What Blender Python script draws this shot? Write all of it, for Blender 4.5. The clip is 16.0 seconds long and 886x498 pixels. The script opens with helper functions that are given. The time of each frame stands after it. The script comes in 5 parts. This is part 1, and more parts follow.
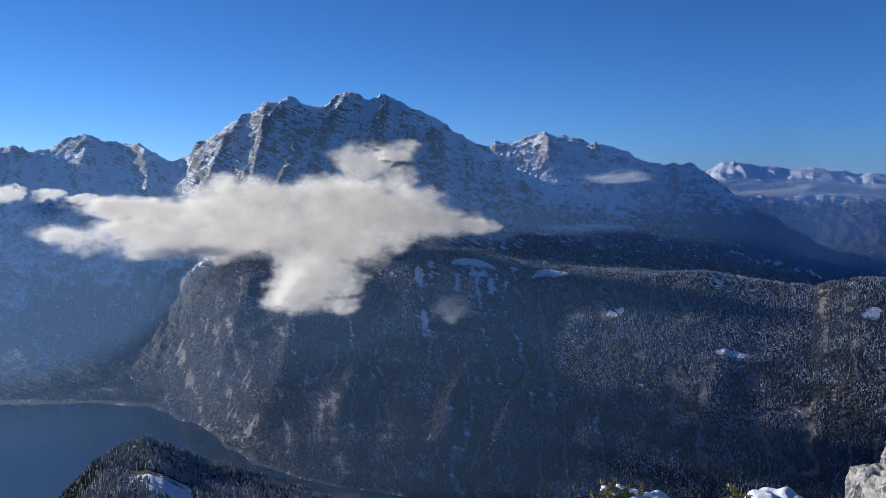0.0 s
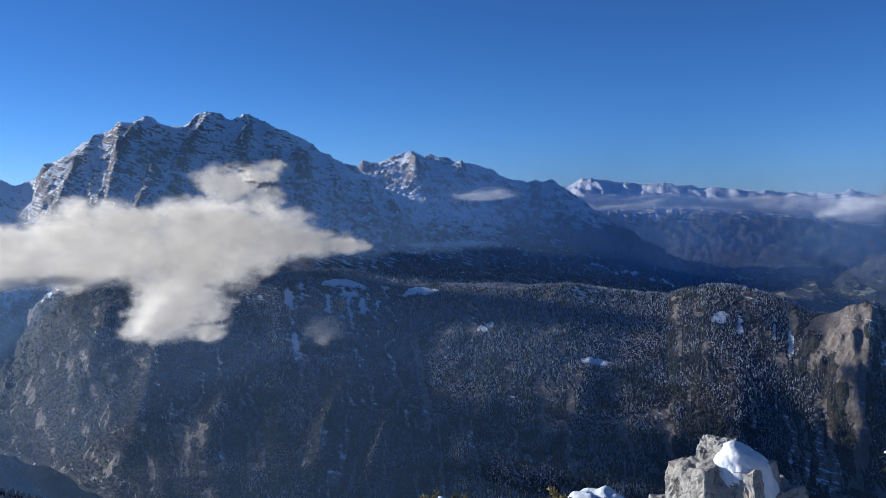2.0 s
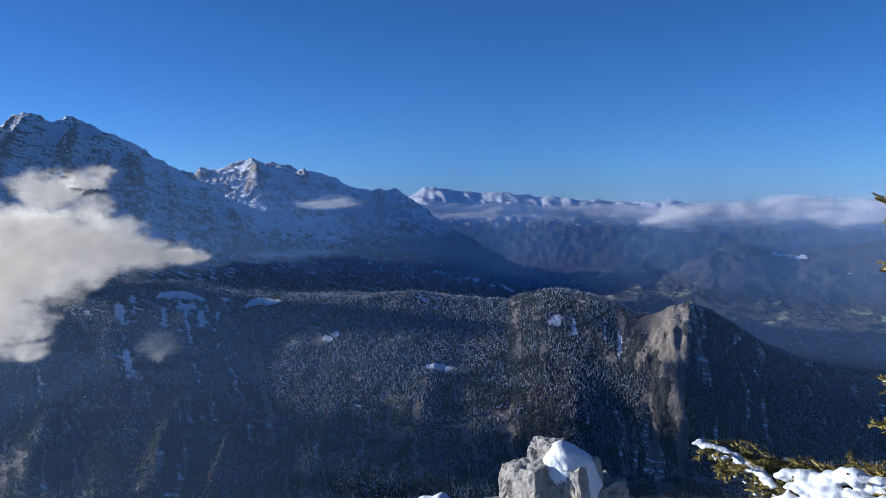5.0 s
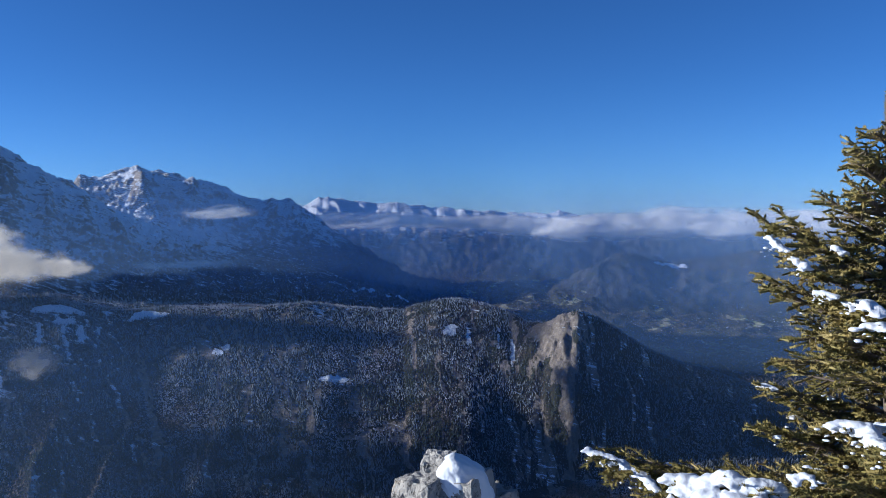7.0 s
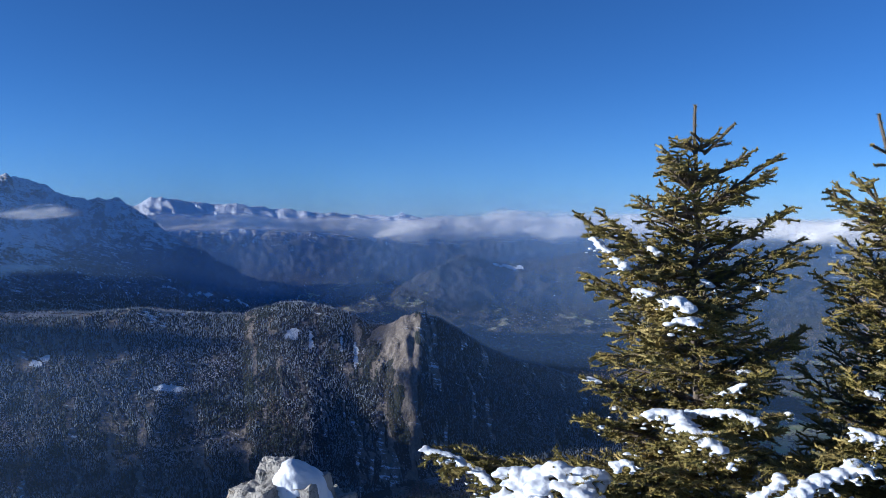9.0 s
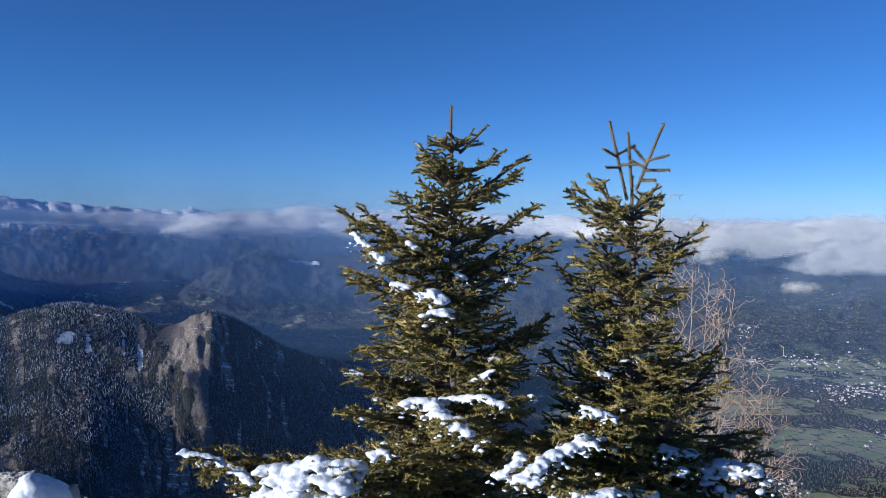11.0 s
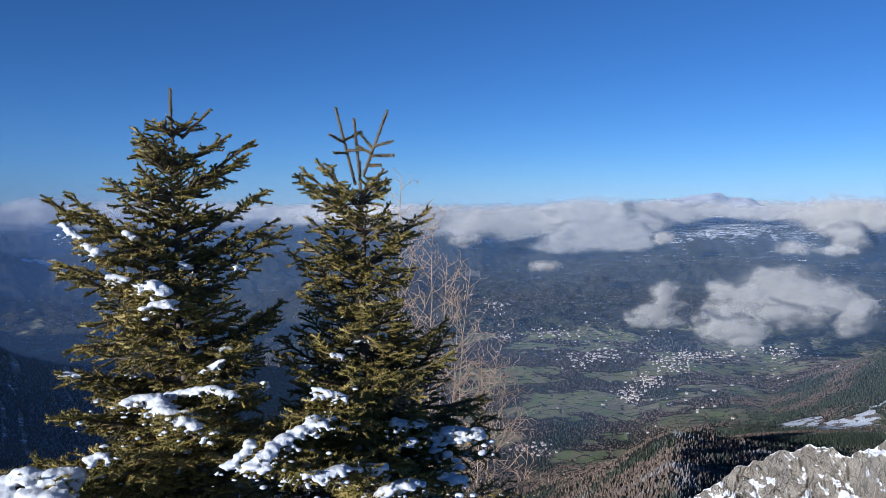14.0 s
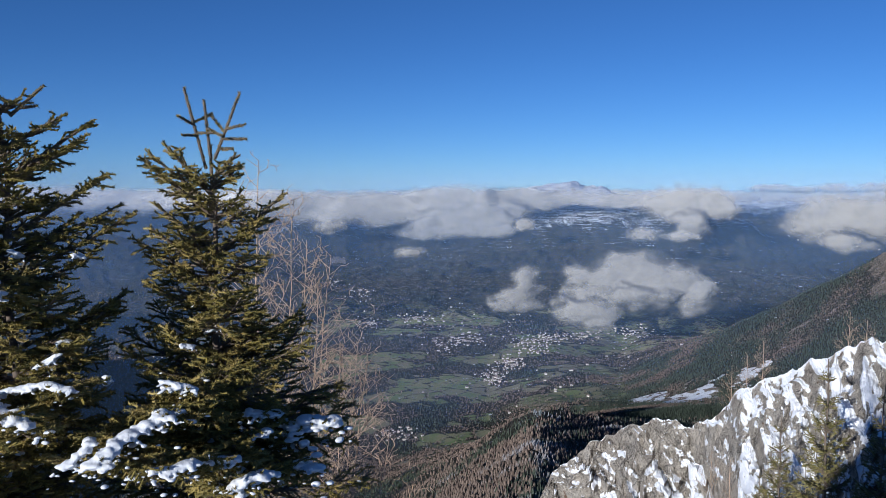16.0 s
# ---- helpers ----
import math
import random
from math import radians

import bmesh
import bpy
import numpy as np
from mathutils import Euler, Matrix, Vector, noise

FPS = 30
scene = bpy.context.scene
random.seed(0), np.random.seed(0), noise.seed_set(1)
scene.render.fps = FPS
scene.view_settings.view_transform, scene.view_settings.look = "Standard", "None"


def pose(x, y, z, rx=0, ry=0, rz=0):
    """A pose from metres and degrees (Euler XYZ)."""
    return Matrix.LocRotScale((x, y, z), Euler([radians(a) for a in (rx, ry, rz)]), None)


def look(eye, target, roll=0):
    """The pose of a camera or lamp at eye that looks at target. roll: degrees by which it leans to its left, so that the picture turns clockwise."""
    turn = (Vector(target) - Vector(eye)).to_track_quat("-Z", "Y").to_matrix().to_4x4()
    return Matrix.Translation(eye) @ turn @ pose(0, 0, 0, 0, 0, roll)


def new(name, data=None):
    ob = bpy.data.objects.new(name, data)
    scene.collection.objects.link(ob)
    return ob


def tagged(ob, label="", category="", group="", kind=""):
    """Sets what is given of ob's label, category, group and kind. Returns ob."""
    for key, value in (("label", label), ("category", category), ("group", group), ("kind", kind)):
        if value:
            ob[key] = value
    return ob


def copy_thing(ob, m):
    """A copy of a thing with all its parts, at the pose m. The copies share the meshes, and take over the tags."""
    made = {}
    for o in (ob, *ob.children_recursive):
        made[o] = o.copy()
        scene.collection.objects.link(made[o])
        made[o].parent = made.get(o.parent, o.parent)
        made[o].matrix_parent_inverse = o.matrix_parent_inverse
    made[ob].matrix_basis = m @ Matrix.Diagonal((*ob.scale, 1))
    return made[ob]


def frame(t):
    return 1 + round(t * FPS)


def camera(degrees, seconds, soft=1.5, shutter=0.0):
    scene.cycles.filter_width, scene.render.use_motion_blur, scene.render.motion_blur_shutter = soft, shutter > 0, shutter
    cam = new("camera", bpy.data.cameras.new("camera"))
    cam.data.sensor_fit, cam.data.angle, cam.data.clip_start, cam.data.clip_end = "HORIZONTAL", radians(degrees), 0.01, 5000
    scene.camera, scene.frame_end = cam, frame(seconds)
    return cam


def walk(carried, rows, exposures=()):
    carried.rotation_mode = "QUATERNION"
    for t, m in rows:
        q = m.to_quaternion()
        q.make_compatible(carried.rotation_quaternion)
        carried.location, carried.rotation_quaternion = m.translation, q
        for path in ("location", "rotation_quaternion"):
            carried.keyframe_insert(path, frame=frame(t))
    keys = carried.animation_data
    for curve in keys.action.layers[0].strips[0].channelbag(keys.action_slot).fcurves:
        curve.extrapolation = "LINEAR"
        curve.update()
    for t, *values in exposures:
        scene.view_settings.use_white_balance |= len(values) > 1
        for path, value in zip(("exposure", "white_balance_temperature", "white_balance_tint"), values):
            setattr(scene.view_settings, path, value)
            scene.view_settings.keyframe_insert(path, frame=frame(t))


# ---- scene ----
# Camera: an arm's sway on a summit while turning to the right. Rows: seconds, x, y, z, heading, tilt, lean.
PATH = [
    (0.0, -0.549, -0.034, 0.067, 0.00, -5.02, 0.08),
    (0.5, -0.427, -0.007, 0.050, -2.30, -4.58, -0.02),
    (1.0, -0.343, 0.043, 0.023, -4.35, -4.16, -0.42),
    (1.5, -0.290, 0.057, 0.011, -7.23, -3.87, -0.76),
    (2.0, -0.216, 0.129, -0.019, -9.45, -3.69, -0.92),
    (2.5, -0.181, 0.110, -0.024, -12.11, -3.60, -0.88),
    (3.0, -0.175, 0.103, -0.020, -13.71, -3.51, -0.97),
    (3.5, -0.174, 0.115, -0.020, -15.60, -3.47, -0.94),
    (4.0, -0.185, 0.123, -0.014, -17.92, -3.41, -0.90),
    (6.5, -0.118, 0.096, 0.007, -25.18, -2.82, -0.68),
    (7.0, -0.129, 0.142, 0.009, -28.42, -2.59, -0.58),
    (7.5, -0.127, 0.174, 0.001, -32.46, -2.39, -0.44),
    (8.0, -0.129, 0.192, 0.002, -34.51, -2.33, -0.43),
    (10.5, -0.000, 0.000, 0.000, -51.08, -2.78, 0.38),
    (11.0, 0.022, -0.022, -0.002, -54.62, -2.79, 0.32),
    (11.5, 0.035, -0.052, -0.004, -57.69, -2.86, -0.08),
    (12.0, 0.046, -0.090, -0.004, -60.60, -2.98, -0.39),
    (12.5, 0.046, -0.119, -0.006, -63.20, -3.05, -0.41),
    (13.0, 0.045, -0.159, -0.011, -66.75, -3.16, -0.43),
    (13.5, 0.057, -0.193, -0.016, -69.58, -3.41, -0.52),
    (14.0, 0.074, -0.214, -0.022, -71.77, -3.69, -0.71),
    (14.5, 0.079, -0.230, -0.027, -74.49, -4.06, -0.71),
    (15.0, 0.089, -0.236, -0.027, -76.78, -4.31, -0.65),
    (15.5, 0.098, -0.250, -0.027, -79.37, -4.54, -0.45),
    (16.0, 0.094, -0.263, -0.025, -81.56, -4.75, -0.19),]
cam = camera(58.8, 16.0, soft=0.6)


def facing(x, y, z, yaw, tilt, lean):
    a, b = radians(yaw), radians(tilt)
    way = Vector((-math.sin(a) * math.cos(b), math.cos(a) * math.cos(b), math.sin(b)))
    return look((x, y, z), Vector((x, y, z)) + way, lean)


walk(cam, [(row[0], facing(*row[1:])) for row in PATH], exposures=[(0.0, 0.56, 5050, 10), (7.5, 0.66, 4900, 10), (11.5, 0.5, 4950, 10), (14.0, 0.34, 5050, 10), (16.0, 0.22, 5100, 10)])

# ---- light ----
SUN_AZ, SUN_EL = 62.0, 12.8      # degrees left of the first view, and above the horizon
world = bpy.data.worlds.new("winter_sky")
scene.world = world
world.use_nodes = True
wt = world.node_tree
wt.nodes.clear()
sky = wt.nodes.new("ShaderNodeTexSky")
sky.sky_type, sky.sun_disc = "NISHITA", False
sky.sun_elevation, sky.sun_rotation = radians(SUN_EL), radians(-SUN_AZ)
sky.altitude, sky.air_density, sky.dust_density, sky.ozone_density = 3500, 0.9, 0.05, 4.0
scene.cycles.transparent_max_bounces = 48
back = wt.nodes.new("ShaderNodeBackground")
back.inputs["Strength"].default_value = 0.065
wout = wt.nodes.new("ShaderNodeOutputWorld")
deep = wt.nodes.new("ShaderNodeHueSaturation")      # thin winter air: a deeper blue
deep.inputs["Saturation"].default_value = 1.03
deep.inputs["Hue"].default_value = 0.503
wt.links.new(sky.outputs[0], deep.inputs["Color"])
wt.links.new(deep.outputs[0], back.inputs[0])
wt.links.new(back.outputs[0], wout.inputs[0])
sun = new("sun", bpy.data.lights.new("sun", "SUN"))
sun.data.energy, sun.data.angle, sun.data.color = 5.0, radians(0.55), (1.0, 0.86, 0.67)
sa, se = radians(SUN_AZ), radians(SUN_EL)
TO_SUN = Vector((-math.sin(sa) * math.cos(se), math.cos(sa) * math.cos(se), math.sin(se)))
sun.matrix_world = look(TO_SUN * 50, (0, 0, 0))


# ---- node helpers ----
def material(name):
    m = bpy.data.materials.new(name)
    m.use_nodes = True
    m.node_tree.nodes.clear()
    out = m.node_tree.nodes.new("ShaderNodeOutputMaterial")
    return m, m.node_tree, out


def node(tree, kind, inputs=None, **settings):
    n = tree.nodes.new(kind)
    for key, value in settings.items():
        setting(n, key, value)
    for key, value in (inputs or {}).items():
        if isinstance(value, bpy.types.NodeSocket):
            tree.links.new(value, n.inputs[key])
        else:
            n.inputs[key].default_value = value
    return n


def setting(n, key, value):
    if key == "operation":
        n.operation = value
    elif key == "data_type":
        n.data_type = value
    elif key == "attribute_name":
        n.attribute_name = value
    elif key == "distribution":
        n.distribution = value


def mth(tree, op, a, b=0.0, c=0.0, clamp=False):
    n = node(tree, "ShaderNodeMath", {0: a, 1: b, 2: c}, operation=op)
    n.use_clamp = clamp
    return n.outputs[0]


def smooth(tree, value, low, high):
    n = node(tree, "ShaderNodeMapRange", {"Value": value, "From Min": low, "From Max": high})
    n.interpolation_type = "SMOOTHSTEP"
    return n.outputs[0]


def mixed(tree, f, a, b):
    n = node(tree, "ShaderNodeMix", data_type="RGBA")
    for socket, value in ((n.inputs[0], f), (n.inputs[6], a), (n.inputs[7], b)):
        if isinstance(value, bpy.types.NodeSocket):
            tree.links.new(value, socket)
        else:
            socket.default_value = value if not isinstance(value, tuple) or len(value) == 4 else (*value, 1.0)
    return n.outputs[2]


def noisy(tree, scale, detail=4.0, rough=0.55, vector=None, distort=0.0):
    ins = {"Scale": scale, "Detail": detail, "Roughness": rough, "Distortion": distort}
    if vector is not None:
        ins["Vector"] = vector
    return node(tree, "ShaderNodeTexNoise", ins).outputs["Fac"]


def bumped(tree, height, strength, distance, normal=None):
    ins = {"Height": height, "Strength": strength, "Distance": distance}
    if normal is not None:
        ins["Normal"] = normal
    return node(tree, "ShaderNodeBump", ins).outputs[0]


def surface(tree, out, colour, rough=0.8, normal=None, **more):
    b = node(tree, "ShaderNodeBsdfPrincipled")
    for key, value in (("Base Color", colour), ("Roughness", rough), ("Normal", normal), *more.items()):
        key = key.replace("_", " ")
        if value is None:
            continue
        if isinstance(value, bpy.types.NodeSocket):
            tree.links.new(value, b.inputs[key])
        else:
            b.inputs[key].default_value = (*value, 1.0) if isinstance(value, tuple) and len(value) == 3 else value
    tree.links.new(b.outputs[0], out.inputs[0])
    return b


def place_of(tree):
    return node(tree, "ShaderNodeNewGeometry").outputs["Position"]


def attr(tree, name):
    n = node(tree, "ShaderNodeAttribute", attribute_name=name)
    return n


# ---- mesh helpers ----
def mesh_from(name, verts, faces, smooth_faces=False):
    """A mesh from numpy arrays: verts (n, 3) and faces (m, 3 or 4)."""
    me = bpy.data.meshes.new(name)
    verts, faces = np.asarray(verts, dtype=np.float32), np.asarray(faces, dtype=np.int32)
    k = faces.shape[1]
    me.vertices.add(len(verts))
    me.vertices.foreach_set("co", verts.ravel())
    me.loops.add(faces.size)
    me.loops.foreach_set("vertex_index", faces.ravel())
    me.polygons.add(len(faces))
    me.polygons.foreach_set("loop_start", np.arange(0, faces.size, k, dtype=np.int32))
    me.polygons.foreach_set("loop_total", np.full(len(faces), k, dtype=np.int32))
    me.polygons.foreach_set("use_smooth", np.full(len(faces), smooth_faces))
    me.update(calc_edges=True)
    return me


def part(name, me, mat, parent=None, label=""):
    if isinstance(me, bmesh.types.BMesh):
        bm, me = me, bpy.data.meshes.new(name)
        bm.to_mesh(me)
        bm.free()
    ob = new(name, me)
    if mat is not None and not me.materials:
        me.materials.append(mat)
    if parent is not None:
        ob.parent = parent
    if label:
        ob["label"] = label
    return ob


def vert_attr(me, name, values):
    me.attributes.new(name, "FLOAT", "POINT").data.foreach_set("value", np.asarray(values, dtype=np.float32))


# ---- noise on arrays ----
PERM = np.random.RandomState(7).permutation(4096)
GRAD = np.random.RandomState(8).uniform(0, 2 * np.pi, 4096)


def perlin(x, y, seed=0):
    xi, yi = np.floor(x).astype(np.int64), np.floor(y).astype(np.int64)
    xf, yf = x - xi, y - yi
    u, v = xf * xf * xf * (xf * (xf * 6 - 15) + 10), yf * yf * yf * (yf * (yf * 6 - 15) + 10)

    def corner(dx, dy):
        g = GRAD[PERM[(PERM[(xi + dx + seed * 131) & 4095] + yi + dy) & 4095]]
        return np.cos(g) * (xf - dx) + np.sin(g) * (yf - dy)
    a, b, c, e = corner(0, 0), corner(1, 0), corner(0, 1), corner(1, 1)
    return 1.5 * ((a + u * (b - a)) * (1 - v) + (c + u * (e - c)) * v)


def cells(x, y, seed=0):
    """Cell noise: how near the next cell's edge is, and a random value for each cell."""
    xi, yi = np.floor(x).astype(np.int64), np.floor(y).astype(np.int64)
    first, second, value = np.full(x.shape, 9.0), np.full(x.shape, 9.0), np.zeros(x.shape)
    for dx in (-1, 0, 1):
        for dy in (-1, 0, 1):
            h = PERM[(PERM[(xi + dx + seed * 57) & 4095] + yi + dy) & 4095]
            d = np.hypot(xi + dx + (h % 64) / 64 - x, yi + dy + (h // 64) / 64 - y)
            near = d < first
            second = np.where(near, first, np.minimum(second, d))
            value = np.where(near, ((h * 37) % 4096) / 4096, value)
            first = np.where(near, d, first)
    return second - first, value


def fbm(x, y, octaves=5, gain=0.5, seed=0):
    total, amp = 0.0, 1.0
    for k in range(octaves):
        total = total + amp * perlin(x * 2 ** k, y * 2 ** k, seed + k)
        amp *= gain
    return total


def ridged(x, y, octaves=5, gain=0.55, seed=0):
    total, amp, carry = 0.0, 1.0, 1.0
    for k in range(octaves):
        n = (1 - np.abs(perlin(x * 2 ** k, y * 2 ** k, seed + k))) ** 2
        total = total + amp * (n - 0.55) * carry
        carry, amp = np.clip(n * 1.4, 0, 1), amp * gain
    return total


# ---- the land: crest and valley lines round the summit ----
# Each line: degrees to the left of the first view, kilometres, degrees above the eye.
# The far land is kept at one fifth of its size and distance, which looks the same from the summit.
KM = 200.0
KNOLL = [(45, 2.0, -26), (29, 2.0, -22), (27.2, 1.9, -20.9), (25.8, 1.9, -19.5), (24.4, 1.9, -18.3), (22.9, 1.9, -17.7), (21.1, 1.9, -17.6),
         (19.6, 1.9, -18.3), (18.1, 1.9, -19.1), (15.8, 1.9, -19.9), (13.5, 1.9, -20.7), (10.6, 1.9, -21.6), (7.8, 1.9, -22.7), (4, 1.9, -26),
         (-70, 2.2, -28), (-77.9, 2.2, -22.9), (-81.3, 2.2, -20.8), (-83.5, 2.2, -19.3), (-86.4, 2.3, -17.4), (-88.1, 2.3, -16.4),
         (-90.5, 2.3, -16.6), (-93, 2.3, -16.9), (-97, 2.35, -17.1), (-105, 2.4, -16.4), (-125, 2.3, -16)]
FLOOR = [(45, 2.8, -25.3), (29, 2.8, -25.3), (10, 2.85, -24.8), (4, 2.85, -24.4), (0, 2.85, -24.2), (-20, 2.9, -24.0), (-40, 3.0, -22.4), (-55, 3.1, -21.6), (-70, 3.4, -20.4), (-85, 3.6, -18.4), (-90, 3.1, -17.0), (-95, 2.8, -16.2), (-105, 2.7, -15.2), (-125, 2.6, -15)]
FOOT = [(45, 5.6, -12.6), (29.9, 5.17, -13.75), (26, 4.98, -14.25), (21.4, 4.74, -14.95), (18.8, 4.4, -16.05), (15.8, 3.89, -18), (14, 3.58, -19.45),
        (11, 3.35, -20.7), (7.7, 3.2, -21.6), (3, 3.05, -22.7), (-10, 3.05, -22.8), (-30, 3.3, -21.0), (-38, 3.75, -18.7), (-45, 3.9, -18.0), (-50, 3.9, -18.0),
        (-60, 4.3, -16.4), (-75, 4.6, -15.3), (-85, 4.8, -14.6), (-95, 3.6, -15.6), (-111, 3.0, -13), (-125, 3.0, -12)]
BENCH = [(45, 7.0, -9), (30, 7.0, -8), (22, 6.6, -8.5), (20, 6.1, -8.0), (18, 5.6, -6.6), (16, 5.35, -5.6), (14, 5.2, -5.4), (12.4, 5.1, -5.6), (8, 5.0, -6.0), (5.9, 5.0, -6.4),
         (2.6, 5.0, -5.9), (-2.1, 5.1, -5.4), (-6.4, 5.1, -6.4), (-10.5, 5.0, -6.4), (-14, 4.9, -6.5), (-18.6, 4.9, -6.4), (-22.3, 4.9, -6.6),
         (-25.4, 4.84, -6.9), (-26, 4.82, -6.6), (-28, 4.78, -6.1), (-29.6, 4.74, -6.2), (-31.5, 4.68, -6.5), (-33.4, 4.58, -7.2), (-34.5, 4.46, -7.7)]
CLIFF = [(-35.6, 4.4, -7.8), (-37.1, 4.3, -7.2), (-38.2, 4.3, -6.8), (-39.6, 4.3, -7.3), (-41.3, 4.4, -8.5), (-43.6, 4.5, -9.8), (-46.2, 4.7, -10.6),
         (-50, 5.0, -11.8), (-55, 5.4, -12), (-65, 5.8, -11.8), (-75, 6.2, -11.3), (-82, 6.3, -11.0), (-90, 6.3, -11.2), (-94.5, 5.0, -13.4),
         (-97.7, 4.7, -12), (-99.9, 4.5, -10.8), (-102.1, 4.3, -9.7), (-104.9, 4.2, -8.2), (-107, 4.1, -6.8), (-109, 4.0, -5.8), (-111, 3.9, -4.45), (-125, 3.8, 2)]
HOLLOW = [(45, 8, -5), (20, 7.2, -5), (17, 6.6, -4.2), (12, 6.1, -3.8), (5, 5.8, -4.6), (-2, 5.8, -4.9), (-6.4, 5.7, -5.7), (-10.5, 5.7, -6.0), (-18, 5.7, -6.6),
          (-25, 5.6, -7.6), (-30, 5.5, -8.2), (-38, 5.3, -10.5), (-45, 5.5, -12), (-50, 5.6, -11.9), (-65, 6.4, -10.9), (-82, 7.2, -10), (-90, 7.2, -10),
          (-95, 7.0, -10.6), (-104, 6.8, -10.8), (-111, 6.0, -11), (-125, 6.0, -8)]
# The peak past 30 degrees is unseen, added to shade the wooded bench.
CREST = [(60, 10, -4), (44.5, 10, -2), (41, 10, 6), (38, 9.9, 8.5), (34, 9.7, 7.5), (31.5, 9.6, 5.0), (29.8, 9.5, 2.0), (29.2, 9.5, 2.0), (28.6, 9.5, 2.2), (27.7, 9.5, 1.75), (26.4, 9.5, 2.05), (25.3, 9.5, 2.85), (24.3, 9.5, 3.35), (23.3, 9.4, 2.55),
         (21.4, 8.9, 2.5), (20.5, 8.6, 2.05), (18.7, 8.25, 1.2), (18, 8.15, 1.3), (17.4, 8.0, 2.2), (15.3, 7.9, 3.65), (14.3, 7.9, 4.3), (12.6, 7.8, 5.25),
         (11.1, 7.8, 5.85), (9.4, 7.8, 5.4), (8.5, 7.8, 5.5), (7, 7.8, 6.2), (5.8, 7.8, 5.95), (4.2, 7.8, 6.05), (2.6, 7.7, 5.65), (0.8, 7.6, 4.65),
         (-0.6, 7.5, 3.65), (-1.9, 7.5, 2.95), (-3.5, 7.4, 2.05), (-4.9, 7.4, 1.15), (-7.2, 7.3, -0.3)]
FLANK = [(-9.2, 7.3, -1.1), (-11.2, 7.3, -1.9), (-13.6, 7.2, -2.7), (-16.7, 7.2, -3.45), (-19.7, 7.2, -4.35), (-24, 7.2, -5.8), (-25.7, 7.2, -6.4),
         (-30, 7.5, -7.6), (-34.8, 7.8, -7.2), (-39, 7.5, -8.7), (-43, 7.5, -8.9), (-48.8, 7.6, -8.8), (-60, 8, -9), (-73, 8.6, -7.9), (-82, 8.4, -8.8),
         (-90, 8.4, -8.6), (-97, 8.6, -8.6), (-104, 8.6, -8.6), (-111, 8.0, -8.6), (-125, 8.0, -8.6)]
GAP = [(45, 11, -2), (10, 9.3, 0), (0, 9.3, -1), (-8, 9, -1.5), (-16, 8.8, -4), (-25, 8.6, -7), (-30, 8.8, -6.8), (-35, 8.6, -6.5), (-40, 8.5, -7.2),
       (-48, 8.7, -7.6), (-60, 9, -7.5), (-73, 9.5, -7.3), (-84, 9.4, -7.4), (-94, 9.4, -7.5), (-104, 9.3, -8), (-125, 9.3, -8)]
SECOND = [(45, 13, 1), (0, 11.5, 1), (-3.3, 11.5, 2.3), (-3.7, 11.5, 3.0), (-4.3, 11.5, 2.8), (-5.5, 11.5, 2.95), (-6.3, 11.5, 3.1), (-7.3, 11.5, 3.65),
          (-8.1, 11.5, 3.3), (-9.1, 11.4, 3.05), (-11.1, 11.3, 2.55), (-12.9, 11.2, 2.25), (-13.9, 11, 1.6), (-14.7, 11, 1.45), (-15.4, 11, 1.1),
          (-17.3, 10.8, 1.3), (-18.2, 10.6, 0.7), (-19.9, 10.5, -0.65), (-21.8, 10.4, -1.8), (-23.9, 10.3, -3.25), (-25.3, 10.3, -4.1), (-27.3, 10.3, -4.8)]
FOOTHILL = [(-29.5, 10.3, -5.2), (-33, 10.3, -5.2), (-35.6, 10, -5.2), (-37.6, 9.6, -4.7), (-39.6, 9.6, -3.5), (-41.2, 9.8, -2.9), (-43.2, 9.9, -3.45),
            (-45.1, 10, -3.6), (-47.3, 10, -3.2), (-50.2, 10, -2.65), (-56, 10, -3), (-65, 10.2, -4.5), (-72.4, 10.5, -5.9), (-79, 10.4, -6.3), (-84, 10.4, -5),
            (-90, 10.4, -4.8), (-94.4, 10.4, -4.7), (-100.2, 10.3, -6.1), (-104, 10.2, -6.4), (-107, 10.1, -6.3), (-111, 10, -6.2), (-125, 10, -6.2)]
DALE = [(45, 14, -3), (-16, 13, -3), (-25, 12.5, -5.5), (-29, 12, -5.6), (-33, 12, -5.0), (-40, 12.5, -5), (-50, 12.5, -4.5), (-60, 12.3, -5),
        (-73, 11.8, -6), (-79, 11.8, -6.2), (-84, 11.8, -5.5), (-94, 11.6, -5.2), (-104, 11.6, -6.6), (-125, 11.6, -6.5)]
FAR = [(45, 18, 0), (-15, 17, 0.3), (-18.4, 17, 0.75), (-19.3, 17, 1.2), (-20.2, 17, 1.2), (-21.3, 17, 1.05), (-23.1, 17, 0.8), (-25.1, 17, 0.8),
       (-27.1, 17, 0.6), (-29.3, 17, 0.4), (-33, 17, -0.05), (-37, 17, -0.1), (-41, 17, -0.45), (-50, 17, -0.8), (-60, 16, -0.9), (-69, 15, -1.5)]
PLATEAU = [(-72.4, 14, -2.5), (-74, 14, -3), (-75.6, 13.5, -4.2), (-78, 13.5, -4.2), (-79.8, 13.5, -3.1), (-82.2, 13.5, -2.4), (-86.3, 13, -1.9),
           (-88, 13, -1.6), (-92, 13, -1.8), (-94.4, 13, -1.6), (-98.2, 13, -1.7), (-100.8, 13, -2.4), (-102.7, 13, -2.8), (-104.5, 13, -4.5),
           (-107.3, 13, -5.3), (-111, 13, -5.3), (-125, 13, -5.3)]
